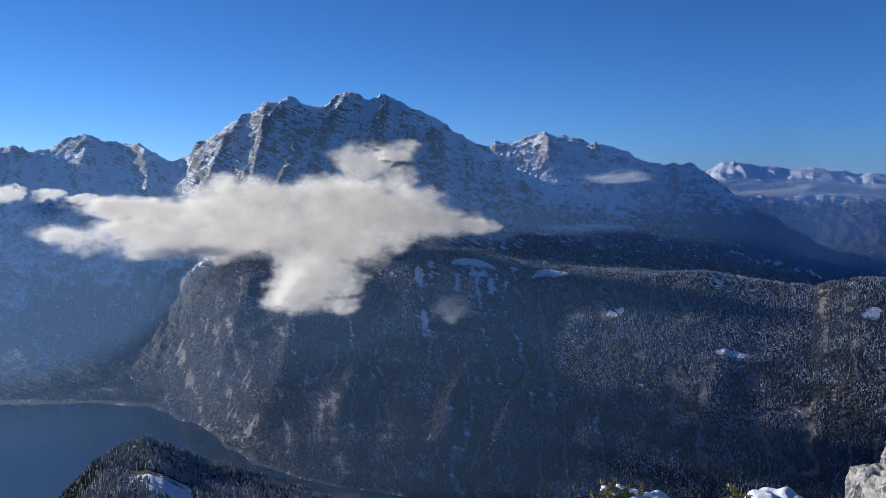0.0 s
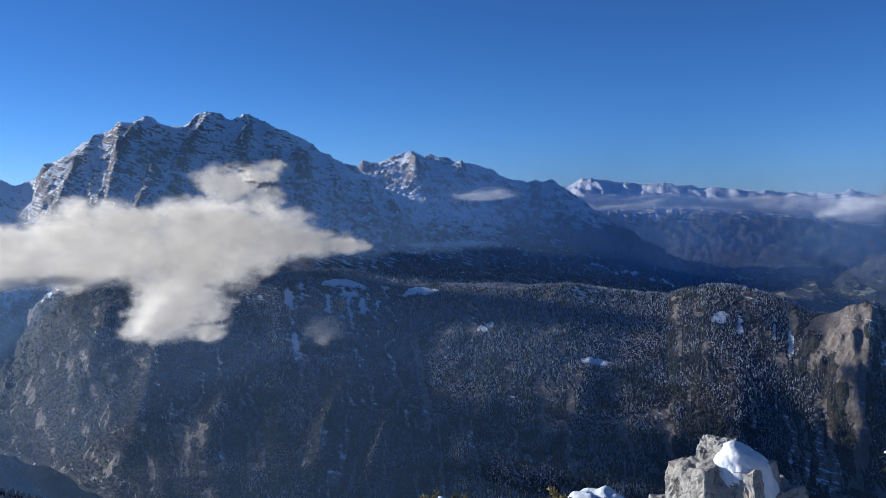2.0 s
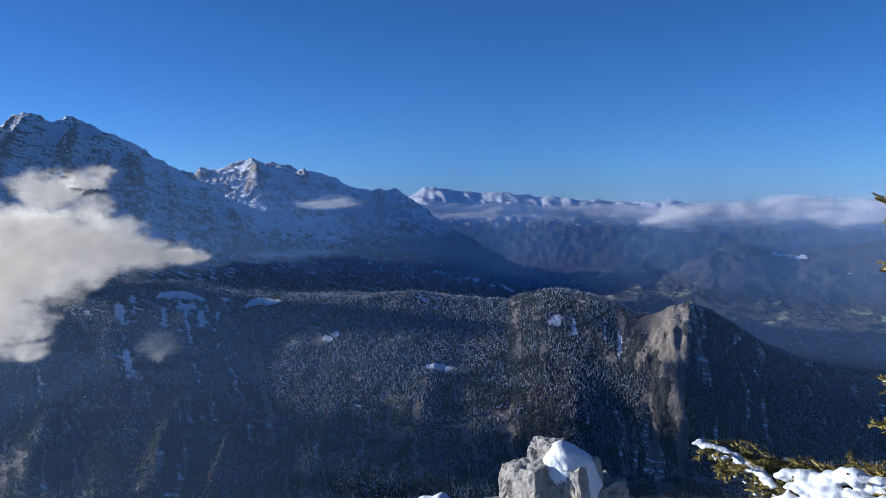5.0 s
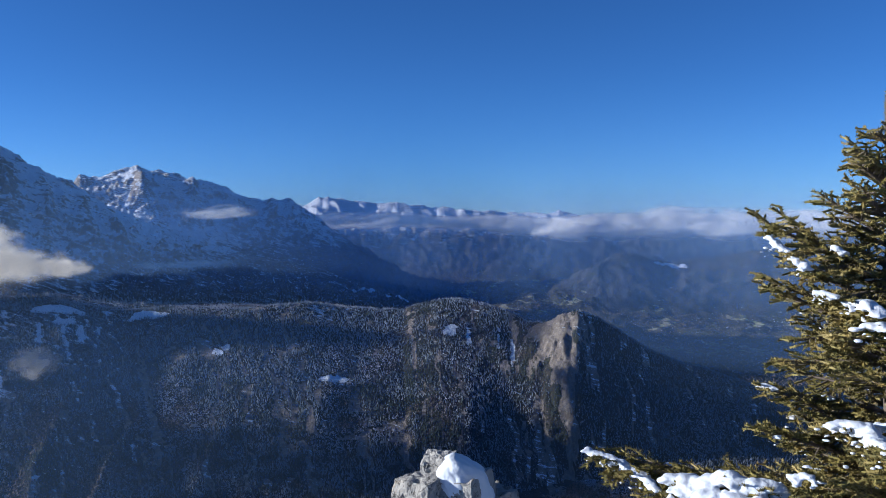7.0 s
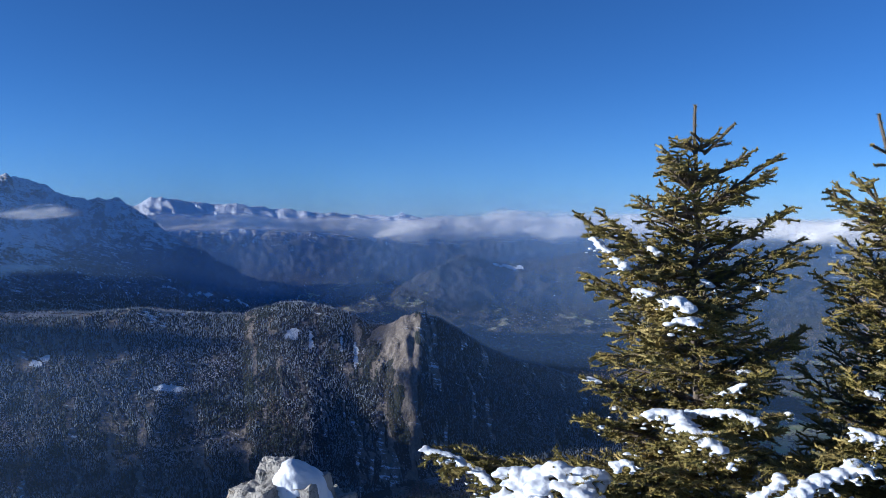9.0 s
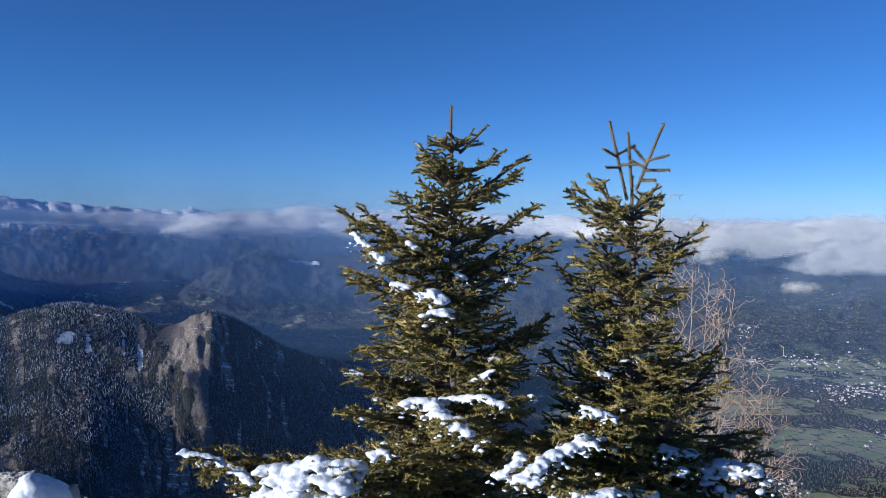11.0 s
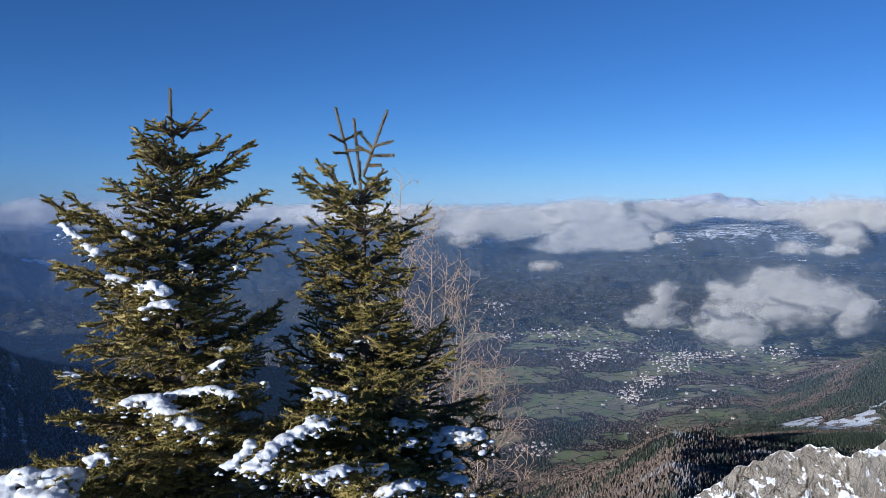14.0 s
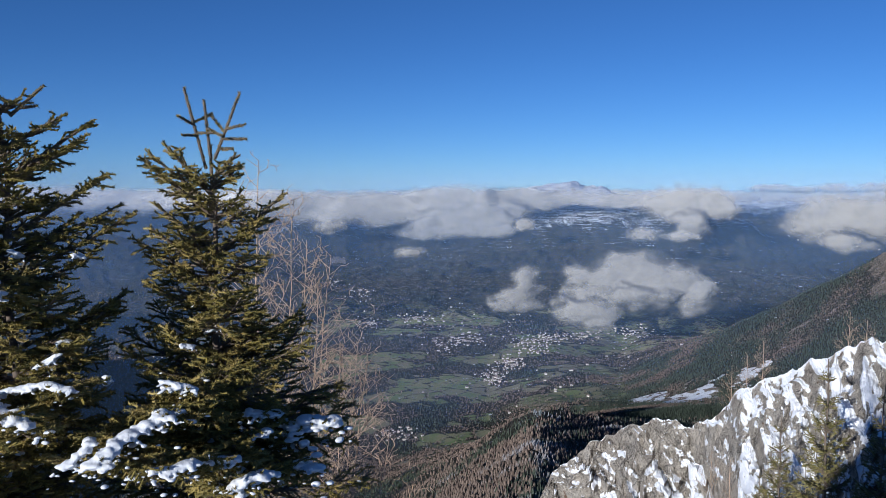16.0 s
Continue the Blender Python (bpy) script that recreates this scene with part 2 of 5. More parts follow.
LAST = [(45, 20, -1), (-20, 20, -0.5), (-36, 20, -0.5), (-36.9, 20, 0.1), (-37.8, 20, -0.5), (-60, 20, -1), (-84, 19, -1.6), (-86.5, 19, -0.75),
        (-88.4, 19, -0.25), (-90.6, 19, 0.1), (-92, 19, -0.3), (-93.2, 19, -0.35), (-95, 19, -1.5), (-104, 19, -3), (-111, 19, -3), (-125, 19, -3)]
RIM = [(45, 24.3, -0.9), (-125, 24.3, -0.9)]


def along(line, az):
    """Distance in metres and height of a line at the headings az; behind the viewer it runs on from its one end to the other."""
    p = np.array(line, dtype=float)
    p = np.vstack([p, [p[0, 0] - 360, p[0, 1], p[0, 2]]])[::-1]
    r, el = np.interp(az, p[:, 0], p[:, 1]) * KM, np.interp(az, p[:, 0], p[:, 2])
    return r, r * np.tan(np.radians(el))


def land_height(az, r):
    """The height of the land before its roughness, at headings az (1-d) and distances r (same shape)."""
    flat = np.zeros_like(az)
    lines = [(flat, flat - 1.75), (flat + 2.2, flat - 1.85), (flat + 5.2, flat - 2.6), (flat + 9, flat - 9.5), (flat + 60, flat - 58)]
    lines += [along(line, az) for line in (KNOLL, FLOOR, FOOT, BENCH + CLIFF, HOLLOW, CREST + FLANK, GAP, SECOND + FOOTHILL, DALE, FAR + PLATEAU, LAST, RIM)]
    rough = np.array([0, 0.05, 0.12, 0.2, 3, 5, 0.5, 0.5, 3.2, 5, 13, 10, 13, 10, 15, 20, 0.5])
    z, amp = np.full(az.shape, -1.75), np.zeros(az.shape)
    for k in range(len(lines) - 1):
        (r0, z0), (r1, z1) = lines[k], lines[k + 1]
        f = np.clip((r - r0) / (r1 - r0), 0, 1)
        inside = (r >= r0)
        z = np.where(inside, z0 + (z1 - z0) * f, z)
        amp = np.where(inside, rough[k] + (rough[k + 1] - rough[k]) * f, amp)
    return z, amp


# Rock spurs and ribs that run down from the crests: start heading and kilometres, end heading and kilometres, height and width in metres.
SPURS = [(7.0, 7.72, 9.8, 6.5, 34, 13), (4.0, 7.7, 4.6, 6.4, 30, 12), (11.2, 7.7, 14.5, 6.6, 32, 13), (14.5, 7.8, 17.0, 6.9, 26, 12), (2.2, 7.4, 2.6, 6.3, 24, 9), (9.2, 7.4, 12.2, 6.5, 20, 9),
         (1.0, 7.5, 0.0, 6.4, 26, 11), (-1.6, 7.2, -2.0, 6.3, 18, 9), (-3.5, 7.3, -4.2, 6.3, 18, 10), (-5.6, 7.1, -6.6, 6.2, 14, 9), (-7.5, 11.3, -7.6, 9.8, 26, 16), (-11.0, 11.2, -10.6, 10.0, 22, 16),
         (-16.0, 10.9, -16.4, 9.6, 24, 18), (24.3, 9.4, 25.0, 6.2, 22, 20), (21.0, 9.1, 20.5, 6.0, 20, 18), (28.6, 9.4, 29.5, 6.2, 20, 20), (26.6, 9.2, 27.2, 6.0, 14, 14),
         (9.6, 4.75, 14.0, 3.65, 10, 15), (13.4, 5.0, 17.2, 4.2, 9, 13), (5.0, 4.5, 8.6, 3.4, 5, 12), (-2.4, 4.05, 0.8, 3.25, 9, 8),
         (-7.4, 4.0, -3.0, 3.2, 10, 8), (-13.0, 3.9, -9.6, 3.25, 4, 10), (-20.0, 4.3, -17.5, 3.4, 3, 12),
         (-38.3, 4.28, -38.1, 3.75, 15, 12), (-36.7, 4.33, -37.8, 3.82, 9, 7), (-35.2, 4.42, -37.2, 3.9, 7, 7), (-33.4, 4.55, -35.6, 4.0, 4, 9), (-31.0, 4.66, -33.6, 4.0, 3, 9)]


def step_r(v, low, high):
    return np.clip((v - low) / (high - low), 0, 1)


def land(az, r):
    """The height of the land at headings and distances (arrays of one shape)."""
    shape = az.shape
    az, r = az.ravel(), r.ravel()
    x, y = -np.sin(np.radians(az)) * r, np.cos(np.radians(az)) * r
    z, amp = land_height(az, r)
    zb, _ = land_height(az, r * 1.010)
    zc, _ = land_height(az, r * 0.990)
    z = 0.5 * z + 0.25 * (zb + zc)
    wx, wy = fbm(x * 0.006, y * 0.006, 3, 0.5, 31), fbm(x * 0.006 + 5, y * 0.006 + 9, 3, 0.5, 37)
    for az0, k0, az1, k1, tall, wide in SPURS:
        ax, ay = -math.sin(radians(az0)) * k0 * KM, math.cos(radians(az0)) * k0 * KM
        bx, by = -math.sin(radians(az1)) * k1 * KM, math.cos(radians(az1)) * k1 * KM
        px, py = x + 9 * wx - ax, y + 9 * wy - ay
        f = (px * (bx - ax) + py * (by - ay)) / ((bx - ax) ** 2 + (by - ay) ** 2)
        g = np.clip(f, 0, 1)
        d = np.hypot(px - g * (bx - ax), py - g * (by - ay)) / (wide * (0.6 + 0.9 * g))
        z = z + tall * np.exp(-np.abs(d) ** 1.4) * np.sin(np.pi * np.clip(0.02 + 0.98 * f, 0, 1)) ** 0.8 * (f < 1)
    ribs = ridged(az * 0.17 + wx * 0.9 + 0.0006 * r, r * 0.0022 + wy * 0.4, 3, 0.55, 11)
    grain = ridged(x * 0.0085 + wx * 0.35, y * 0.0085 + wy * 0.35, 6, 0.56, 23)
    far = np.clip((r - 150) / 300, 0, 1)
    jag, face = 0.0, 0.0                                            # the great faces below the crests are gullied and stepped
    for low, high in ((HOLLOW, CREST + FLANK), (GAP, SECOND + FOOTHILL), (DALE, FAR + PLATEAU)):
        rl, rh = along(low, az)[0], along(high, az)[0]
        if low is HOLLOW:                                           # over the lake the wall begins at the shore
            rl = np.where(az > 14, rl + (along(FOOT, az)[0] * 1.05 - rl) * np.clip((az - 14) / 5, 0, 1), rl)
        f = (r - rl) / (rh - rl)
        jag = jag + np.exp(-((f - 1) / 0.10) ** 2)
        face = face + np.clip(4 * f * (1 - f), 0, 1) * np.where((az > -30) | (rl > 2200), 1.0, 0.6)
    z = z + 2.6 * jag * np.where(az > -30, 1, 0.6) * ridged(az * 3.1 + 3, r * 0.02, 4, 0.6, 77)
    z = z + face * (10 * ridged(az * 0.42 + 0.9 * wx + 0.002 * r, r * 0.004 + wy, 4, 0.6, 51) + 9 * ridged(x * 0.035 + wx, y * 0.035, 4, 0.6, 57) + 3.5 * ridged(x * 0.1 + wx, y * 0.1, 3, 0.6, 58))
    tilted = z + 0.34 * x + 0.05 * y + 9 * fbm(x * 0.013, y * 0.013, 4, 0.6, 59) + 3 * fbm(x * 0.06, y * 0.06, 3, 0.6, 60)
    shelf = np.clip(0.45 + 1.3 * fbm(x * 0.02 + 4, y * 0.02, 3, 0.6, 63), 0, 1.2)
    beds = fbm((x - 0.34 * z) * 0.014, tilted * 0.085, 4, 0.62, 65) + 0.35 * shelf * np.sin(tilted * 2 * np.pi / 9)
    z = z + np.clip(face * 1.5, 0, 1) * np.where(az > -30, 1.0, 0.4) * 2.6 * beds
    bluff = np.exp(-((az + 36.9) / 2.0) ** 4) * step_r(r, 735, 770) * step_r(-r, -885, -860)
    z = z + bluff * (4 * ridged(az * 0.7 + 0.5 * wx + 0.012 * r, r * 0.03, 4, 0.6, 87) + 3 * ridged(x * 0.08, y * 0.08, 3, 0.6, 88))
    crisp = step_r(r, 1750, 1950) * (az > -30)
    z = z + face * crisp * (9 * ridged(x * 0.022 + wx, y * 0.022, 5, 0.6, 83) + 4 * ridged(az * 1.1 + wx, r * 0.01, 3, 0.6, 85))
    z = z + amp * far * (0.6 * ribs + 0.85 * grain)
    z = z + np.minimum(amp, 0.4) * (1 - far) * fbm(x * 0.4, y * 0.4, 4, 0.5, 5)
    return z.reshape(shape)


# ---- materials ----
def land_material():
    m, t, out = material("mountain_land")
    p = place_of(t)
    snow, field, wood = (attr(t, n).outputs["Fac"] for n in ("snow", "field", "wood"))
    coarse, fine = noisy(t, 0.035, 5, 0.6, p), noisy(t, 0.22, 5, 0.65, p)
    tiny = noisy(t, 0.9, 3, 0.6, p)
    # tilted beds of limestone hold the snow in bands
    bent = node(t, "ShaderNodeVectorMath", {0: p, 1: (0.34, 0.05, 1.0)}, operation="DOT_PRODUCT").outputs["Value"]
    lateral = node(t, "ShaderNodeVectorMath", {0: p, 1: (1.0, 0.3, -0.34)}, operation="DOT_PRODUCT").outputs["Value"]
    sheet = node(t, "ShaderNodeCombineXYZ", {0: mth(t, "MULTIPLY", lateral, 0.05), 1: mth(t, "ADD", mth(t, "MULTIPLY", bent, 0.33), mth(t, "MULTIPLY", coarse, 3.0))}).outputs[0]
    band = mth(t, "MULTIPLY", mth(t, "SUBTRACT", noisy(t, 1.0, 5, 0.65, sheet), 0.5), 3.0)
    wobble = mth(t, "ADD", mth(t, "MULTIPLY", mth(t, "SUBTRACT", fine, 0.5), 1.2), mth(t, "MULTIPLY", band, 0.8))
    wobble = mth(t, "ADD", wobble, mth(t, "MULTIPLY", mth(t, "SUBTRACT", tiny, 0.5), 0.7))
    lies = smooth(t, mth(t, "ADD", snow, wobble), 0.44, 0.60)
    rock = mixed(t, coarse, (0.27, 0.22, 0.175), (0.43, 0.37, 0.30))
    rock = mixed(t, smooth(t, fine, 0.35, 0.7), mixed(t, 0.5, rock, (0.11, 0.10, 0.09)), rock)
    streak = noisy(t, 0.10, 5, 0.65, node(t, "ShaderNodeVectorMath", {0: p, 1: (1.6, 1.6, 0.35)}, operation="MULTIPLY").outputs[0])
    rock = mixed(t, smooth(t, streak, 0.38, 0.62), mixed(t, 0.6, rock, (0.12, 0.095, 0.07)), rock)
    litter = mixed(t, fine, (0.030, 0.031, 0.024), (0.085, 0.072, 0.056))
    litter = mixed(t, smooth(t, coarse, 0.4, 0.65), litter, (0.034, 0.038, 0.026))
    meadow = mixed(t, smooth(t, coarse, 0.4, 0.6), (0.21, 0.265, 0.095), (0.34, 0.30, 0.16))
    meadow = mixed(t, smooth(t, attr(t, "lot").outputs["Fac"], 0.55, 0.9), meadow, (0.33, 0.27, 0.18))
    meadow = mixed(t, mth(t, "MULTIPLY", fine, 0.6), meadow, (0.25, 0.28, 0.12))
    ground = mixed(t, smooth(t, mth(t, "ADD", wood, mth(t, "MULTIPLY", mth(t, "SUBTRACT", fine, 0.5), 0.8)), 0.4, 0.6), rock, litter)
    ground = mixed(t, field, ground, meadow)
    colour = mixed(t, lies, ground, mixed(t, tiny, (0.80, 0.82, 0.86), (0.91, 0.92, 0.94)))
    height = mth(t, "ADD", mth(t, "ADD", mth(t, "MULTIPLY", fine, 1.3), mth(t, "MULTIPLY", tiny, 0.22)), mth(t, "MULTIPLY", coarse, 0.9))
    height = mth(t, "ADD", height, mth(t, "MULTIPLY", band, 0.03))
    bare = mth(t, "MULTIPLY", mth(t, "SUBTRACT", 1.0, field), mth(t, "ADD", 0.02, mth(t, "MULTIPLY", attr(t, "distant").outputs["Fac"], 0.98)))
    n = node(t, "ShaderNodeBump", {"Height": height, "Strength": mth(t, "MULTIPLY", bare, 0.9), "Distance": 5.0}).outputs[0]
    surface(t, out, colour, 0.85, n, Specular_IOR_Level=0.15)
    return m


def wood_material():
    """Far woods: dark spruce, bare brown beech and larch, some of it rimed."""
    m, t, out = material("far_woods")
    g = node(t, "ShaderNodeNewGeometry")
    rnd, p = g.outputs["Random Per Island"], g.outputs["Position"]
    tone = attr(t, "tone").outputs["Fac"]
    rime = attr(t, "rime").outputs["Fac"]
    green = mixed(t, rnd, (0.024, 0.034, 0.024), (0.075, 0.088, 0.064))
    brown = mixed(t, rnd, (0.10, 0.076, 0.064), (0.19, 0.145, 0.115))
    c = mixed(t, smooth(t, tone, 0.4, 0.6), green, brown)
    frost = smooth(t, mth(t, "ADD", rime, mth(t, "MULTIPLY", mth(t, "SUBTRACT", noisy(t, 1.2, 3, 0.6, p), 0.5), 0.9)), 0.3, 0.9)
    c = mixed(t, mth(t, "MULTIPLY", frost, 0.48), c, (0.46, 0.49, 0.54))
    surface(t, out, c, 0.9, None, Specular_IOR_Level=0.1)
    return m


def water_material():
    m, t, out = material("lake_water")
    n = bumped(t, noisy(t, 0.6, 3, 0.5, place_of(t)), 0.05, 0.2)
    surface(t, out, (0.004, 0.012, 0.02), 0.12, n, IOR=1.33)
    return m


def snow_material():
    m, t, out = material("fresh_snow")
    p = place_of(t)
    a, b = noisy(t, 14.0, 4, 0.6, p), noisy(t, 160.0, 2, 0.6, p)
    h = mth(t, "ADD", a, mth(t, "MULTIPLY", b, 0.12))
    surface(t, out, mixed(t, a, (0.64, 0.66, 0.69), (0.73, 0.73, 0.74)), 0.55, bumped(t, h, 0.5, 0.03), Subsurface_Weight=0.0, Specular_IOR_Level=0.35)
    return m


def rock_material(name, scale=1.0):
    """Pale grey limestone with cracks, dark lichen and weathered faces."""
    m, t, out = material(name)
    p = node(t, "ShaderNodeVectorMath", {0: place_of(t), 1: (scale, scale, scale)}, operation="MULTIPLY").outputs[0]
    a, b, c = noisy(t, 2.2, 6, 0.65, p), noisy(t, 9.0, 6, 0.7, p), noisy(t, 45.0, 4, 0.7, p)
    ridge = mth(t, "ABSOLUTE", mth(t, "SUBTRACT", noisy(t, 3.5, 5, 0.6, p, 0.6), 0.5))
    crack = smooth(t, ridge, 0.0, 0.018)
    col = mixed(t, a, (0.32, 0.295, 0.255), (0.52, 0.48, 0.42))
    col = mixed(t, smooth(t, b, 0.54, 0.74), col, (0.17, 0.16, 0.15))
    col = mixed(t, smooth(t, mth(t, "ADD", a, mth(t, "MULTIPLY", c, 0.35)), 0.72, 0.86), col, (0.36, 0.29, 0.20))
    col = mixed(t, mth(t, "MULTIPLY", mth(t, "SUBTRACT", 1.0, crack), 0.6), col, (0.07, 0.06, 0.05))
    h = mth(t, "ADD", mth(t, "ADD", mth(t, "MULTIPLY", b, 0.9), mth(t, "MULTIPLY", c, 0.22)), mth(t, "MULTIPLY", crack, 0.25))
    surface(t, out, col, 0.9, bumped(t, h, 1.0, 0.06 / scale), Specular_IOR_Level=0.2)
    return m


def needle_material(name, dark, light, tip):
    m, t, out = material(name)
    g = node(t, "ShaderNodeNewGeometry")
    c = mixed(t, g.outputs["Random Per Island"], dark, light)
    c = mixed(t, smooth(t, noisy(t, 7.0, 3, 0.6, g.outputs["Position"]), 0.45, 0.7), c, tip)
    surface(t, out, c, 0.55, None, Specular_IOR_Level=0.3)
    return m


def bark_material(name, dark, light, scale=30.0):
    m, t, out = material(name)
    p = place_of(t)
    a, b = noisy(t, scale, 5, 0.65, p), noisy(t, scale * 0.2, 3, 0.5, p)
    surface(t, out, mixed(t, mth(t, "MULTIPLY", mth(t, "ADD", a, b), 0.5), dark, light), 0.9, bumped(t, a, 0.8, 0.01), Specular_IOR_Level=0.2)
    return m


LAND, WOODS, WATER, SNOW = land_material(), wood_material(), water_material(), snow_material()
BOULDER = rock_material("boulder_limestone", 1.6)
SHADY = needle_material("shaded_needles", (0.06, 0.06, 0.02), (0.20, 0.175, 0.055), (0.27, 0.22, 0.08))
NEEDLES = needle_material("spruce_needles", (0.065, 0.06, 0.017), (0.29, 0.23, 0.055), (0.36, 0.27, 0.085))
BARK = bark_material("spruce_bark", (0.07, 0.055, 0.042), (0.24, 0.19, 0.15))
TWIG = bark_material("larch_twig", (0.29, 0.20, 0.135), (0.60, 0.45, 0.31), 60.0)

# ---- the land as one sheet ----
az_cols = np.concatenate([np.arange(34, -22, -0.115), np.arange(-22, -44, -0.16), np.arange(-44, -116, -0.22), np.linspace(-116, 34 - 360, 40)[:-1]])
r_rows = np.concatenate([[0.002], np.linspace(0.4, 12, 16), np.geomspace(13, 330, 34), np.linspace(334, 600, 60), np.linspace(603, 1030, 140),
                         np.linspace(1034, 1240, 56), np.linspace(1242.2, 1580, 150), np.linspace(1586, 2380, 130), np.geomspace(2395, 4860, 66)])
AZ, RR = np.meshgrid(az_cols, r_rows)
ZZ = land(AZ, RR)
LAKE_Z = -1269 * KM / 1000
nr, nc = AZ.shape
X, Y = -np.sin(np.radians(AZ)) * RR, np.cos(np.radians(AZ)) * RR
idx = np.arange(nr * nc).reshape(nr, nc)
a, b = idx, np.roll(idx, -1, axis=1)
quads = np.stack([a[:-1], b[:-1], b[1:], a[1:]], -1).reshape(-1, 4)[:, ::-1]
land_me = mesh_from("ground", np.stack([X, Y, ZZ], -1).reshape(-1, 3), quads, True)
nrm = np.zeros(nr * nc * 3, dtype=np.float32)
land_me.vertices.foreach_get("normal", nrm)
nrm = nrm.reshape(nr, nc, 3)
if nrm[..., 2].mean() < 0:
    land_me.flip_normals()
    nrm = -nrm
NZ = nrm[..., 2]
SUNNY = nrm @ np.array(TO_SUN)


def step01(v, low, high):
    t = np.clip((v - low) / (high - low), 0, 1)
    return t * t * (3 - 2 * t)


ALT = ZZ / KM * 1000
patchy = fbm(X * 0.010, Y * 0.010, 4, 0.55, 41)
steep = 1 - NZ
LEFT = np.maximum(step01(AZ, -60, -46) * (AZ < 60), step01(RR, 2200, 2450))
WALL = step01(AZ, 11, 16) * (AZ < 60) * step01(RR, 1060 - 200 * step01(AZ, 19, 22), 1180 - 150 * step01(AZ, 19, 22))
snow_line = -650 + 520 * step01(-AZ, 27, 33) * step01(-AZ, -70, -64) * step01(RR, 1300, 1450) * step01(-RR, -2500, -2350) - 480 * WALL - 350 * step01(RR, 2300, 2500) * (AZ < -66) + 420 * (1 - LEFT) + 260 * np.clip(SUNNY, -0.3, 0.8)
snow_cover = step01(ALT + 160 * patchy, snow_line - 150, snow_line + 550) * 0.95 - step01(steep, 0.12, 0.46) * 0.60
wide = ZZ.copy()
for k in (2, 5, 9):
    wide += np.roll(ZZ, k, 1) + np.roll(ZZ, -k, 1) + np.roll(ZZ, k, 0) + np.roll(ZZ, -k, 0)
hump_of = np.clip((ZZ - wide / 13) / (0.004 * RR), -1, 1)          # ribs are blown bare, gullies are filled
snow_cover = snow_cover - 0.24 * hump_of * step01(RR, 600, 900) - 0.15 * step01(RR, 1750, 1950) * step01(-RR, -2450, -2350) * (AZ > -30)
snow_cover = snow_cover + 0.05 * step01(RR, 1180, 1300) * step01(-RR, -1800, -1700) * (AZ > -12)
snow_cover = snow_cover + 0.35 * step01(RR, 3500, 3700) * (AZ < -80) * (AZ > -100)
snow_cover = np.where(RR < 100, 0.95, snow_cover)
tree_line = -330 + 130 * patchy - 520 * WALL * (1 + 0.8 * patchy)
drop = step01(RR / KM, 3.72, 4.36)
mid = -37.7 + 1.2 * drop + 0.5 * patchy
bare_cliff = (1 - step01(np.abs(AZ - mid) / (0.35 + 1.5 * drop + 0.6 * fbm(X * 0.05, Y * 0.05, 4, 0.6, 48)), 0.7, 1.1)) * (RR > 3.7 * KM) * (RR < 4.4 * KM)
wood_cover = step01(tree_line - ALT, -120, 120) * (1 - step01(steep, 0.54 + 0.2 * (RR < 1120), 0.66 + 0.2 * (RR < 1120))) * (1 - 0.9 * bare_cliff)
snow_cover = snow_cover - 0.35 * bare_cliff
wood_cover = np.where(RR < 110, 0, wood_cover)
plots = fbm(X * 0.016 + 40, Y * 0.016, 3, 0.5, 61)
flat_land = step01(NZ, 0.90, 0.975) * step01(-ALT, 700, 900) * np.maximum(1 - LEFT, (RR > 1330) & (RR < 2300))
hedge, lot = cells(X * 0.045 + 0.5 * patchy, Y * 0.045, 21)
open_land = fbm(X * 0.008 + 11, Y * 0.008, 3, 0.5, 67)
field_cover = step01(open_land + 0.3 * plots + (lot - 0.5) * 0.45 - 0.5 * step01(AZ, -66, -60), 0.02, 0.07) * step01(hedge, 0.05, 0.12) * flat_land * (RR > 500) * (1 - 0.95 * step01(RR, 1480, 1680) * (AZ < -58))


def reach_km(az, el, least):
    """How far off the land first rises to the elevation el along the heading az, past least kilometres."""
    r = np.arange(least, 20, 0.01) * KM
    z, _ = land_height(np.full(r.shape, float(az)), r)
    return r[np.argmax(np.degrees(np.arctan2(z, r)) > el)] / KM


# snowed-in alp clearings: heading, elevation, least kilometres, half width in degrees, half depth in kilometres
CLEARINGS = [(-2.1, -6.0, 3.2, 1.5, 0.05), (-2.6, -6.9, 3.2, 0.8, 0.03), (-7.8, -6.75, 3.2, 1.3, 0.06), (-12.2, -9.55, 3.2, 0.42, 0.035), (-12.8, -9.25, 3.2, 0.3, 0.03), (-20.3, -11.9, 3.2, 1.4, 0.028),
             (-3.5, -7.8, 3.2, 0.25, 0.11), (1.8, -7.0, 3.2, 0.3, 0.12), (1.4, -10.2, 3.2, 0.22, 0.14), (-1.0, -7.4, 3.2, 0.2, 0.10), (-24.2, -6.1, 5.6, 2.1, 0.07), (-21.0, -5.3, 5.6, 1.2, 0.07), (-17.0, -5.0, 5.6, 0.8, 0.05), (-28.9, -8.6, 3.5, 0.7, 0.04), (-32.4, -9.4, 3.5, 0.16, 0.10), (-33.4, -10.4, 3.5, 0.14, 0.10), (-30.2, -8.8, 3.5, 0.14, 0.10),
             (20.0, -20.9, 1.0, 2.0, 0.15), (15.0, -22.2, 1.0, 1.6, 0.04), (-44.6, -3.75, 8.0, 1.0, 0.06)]
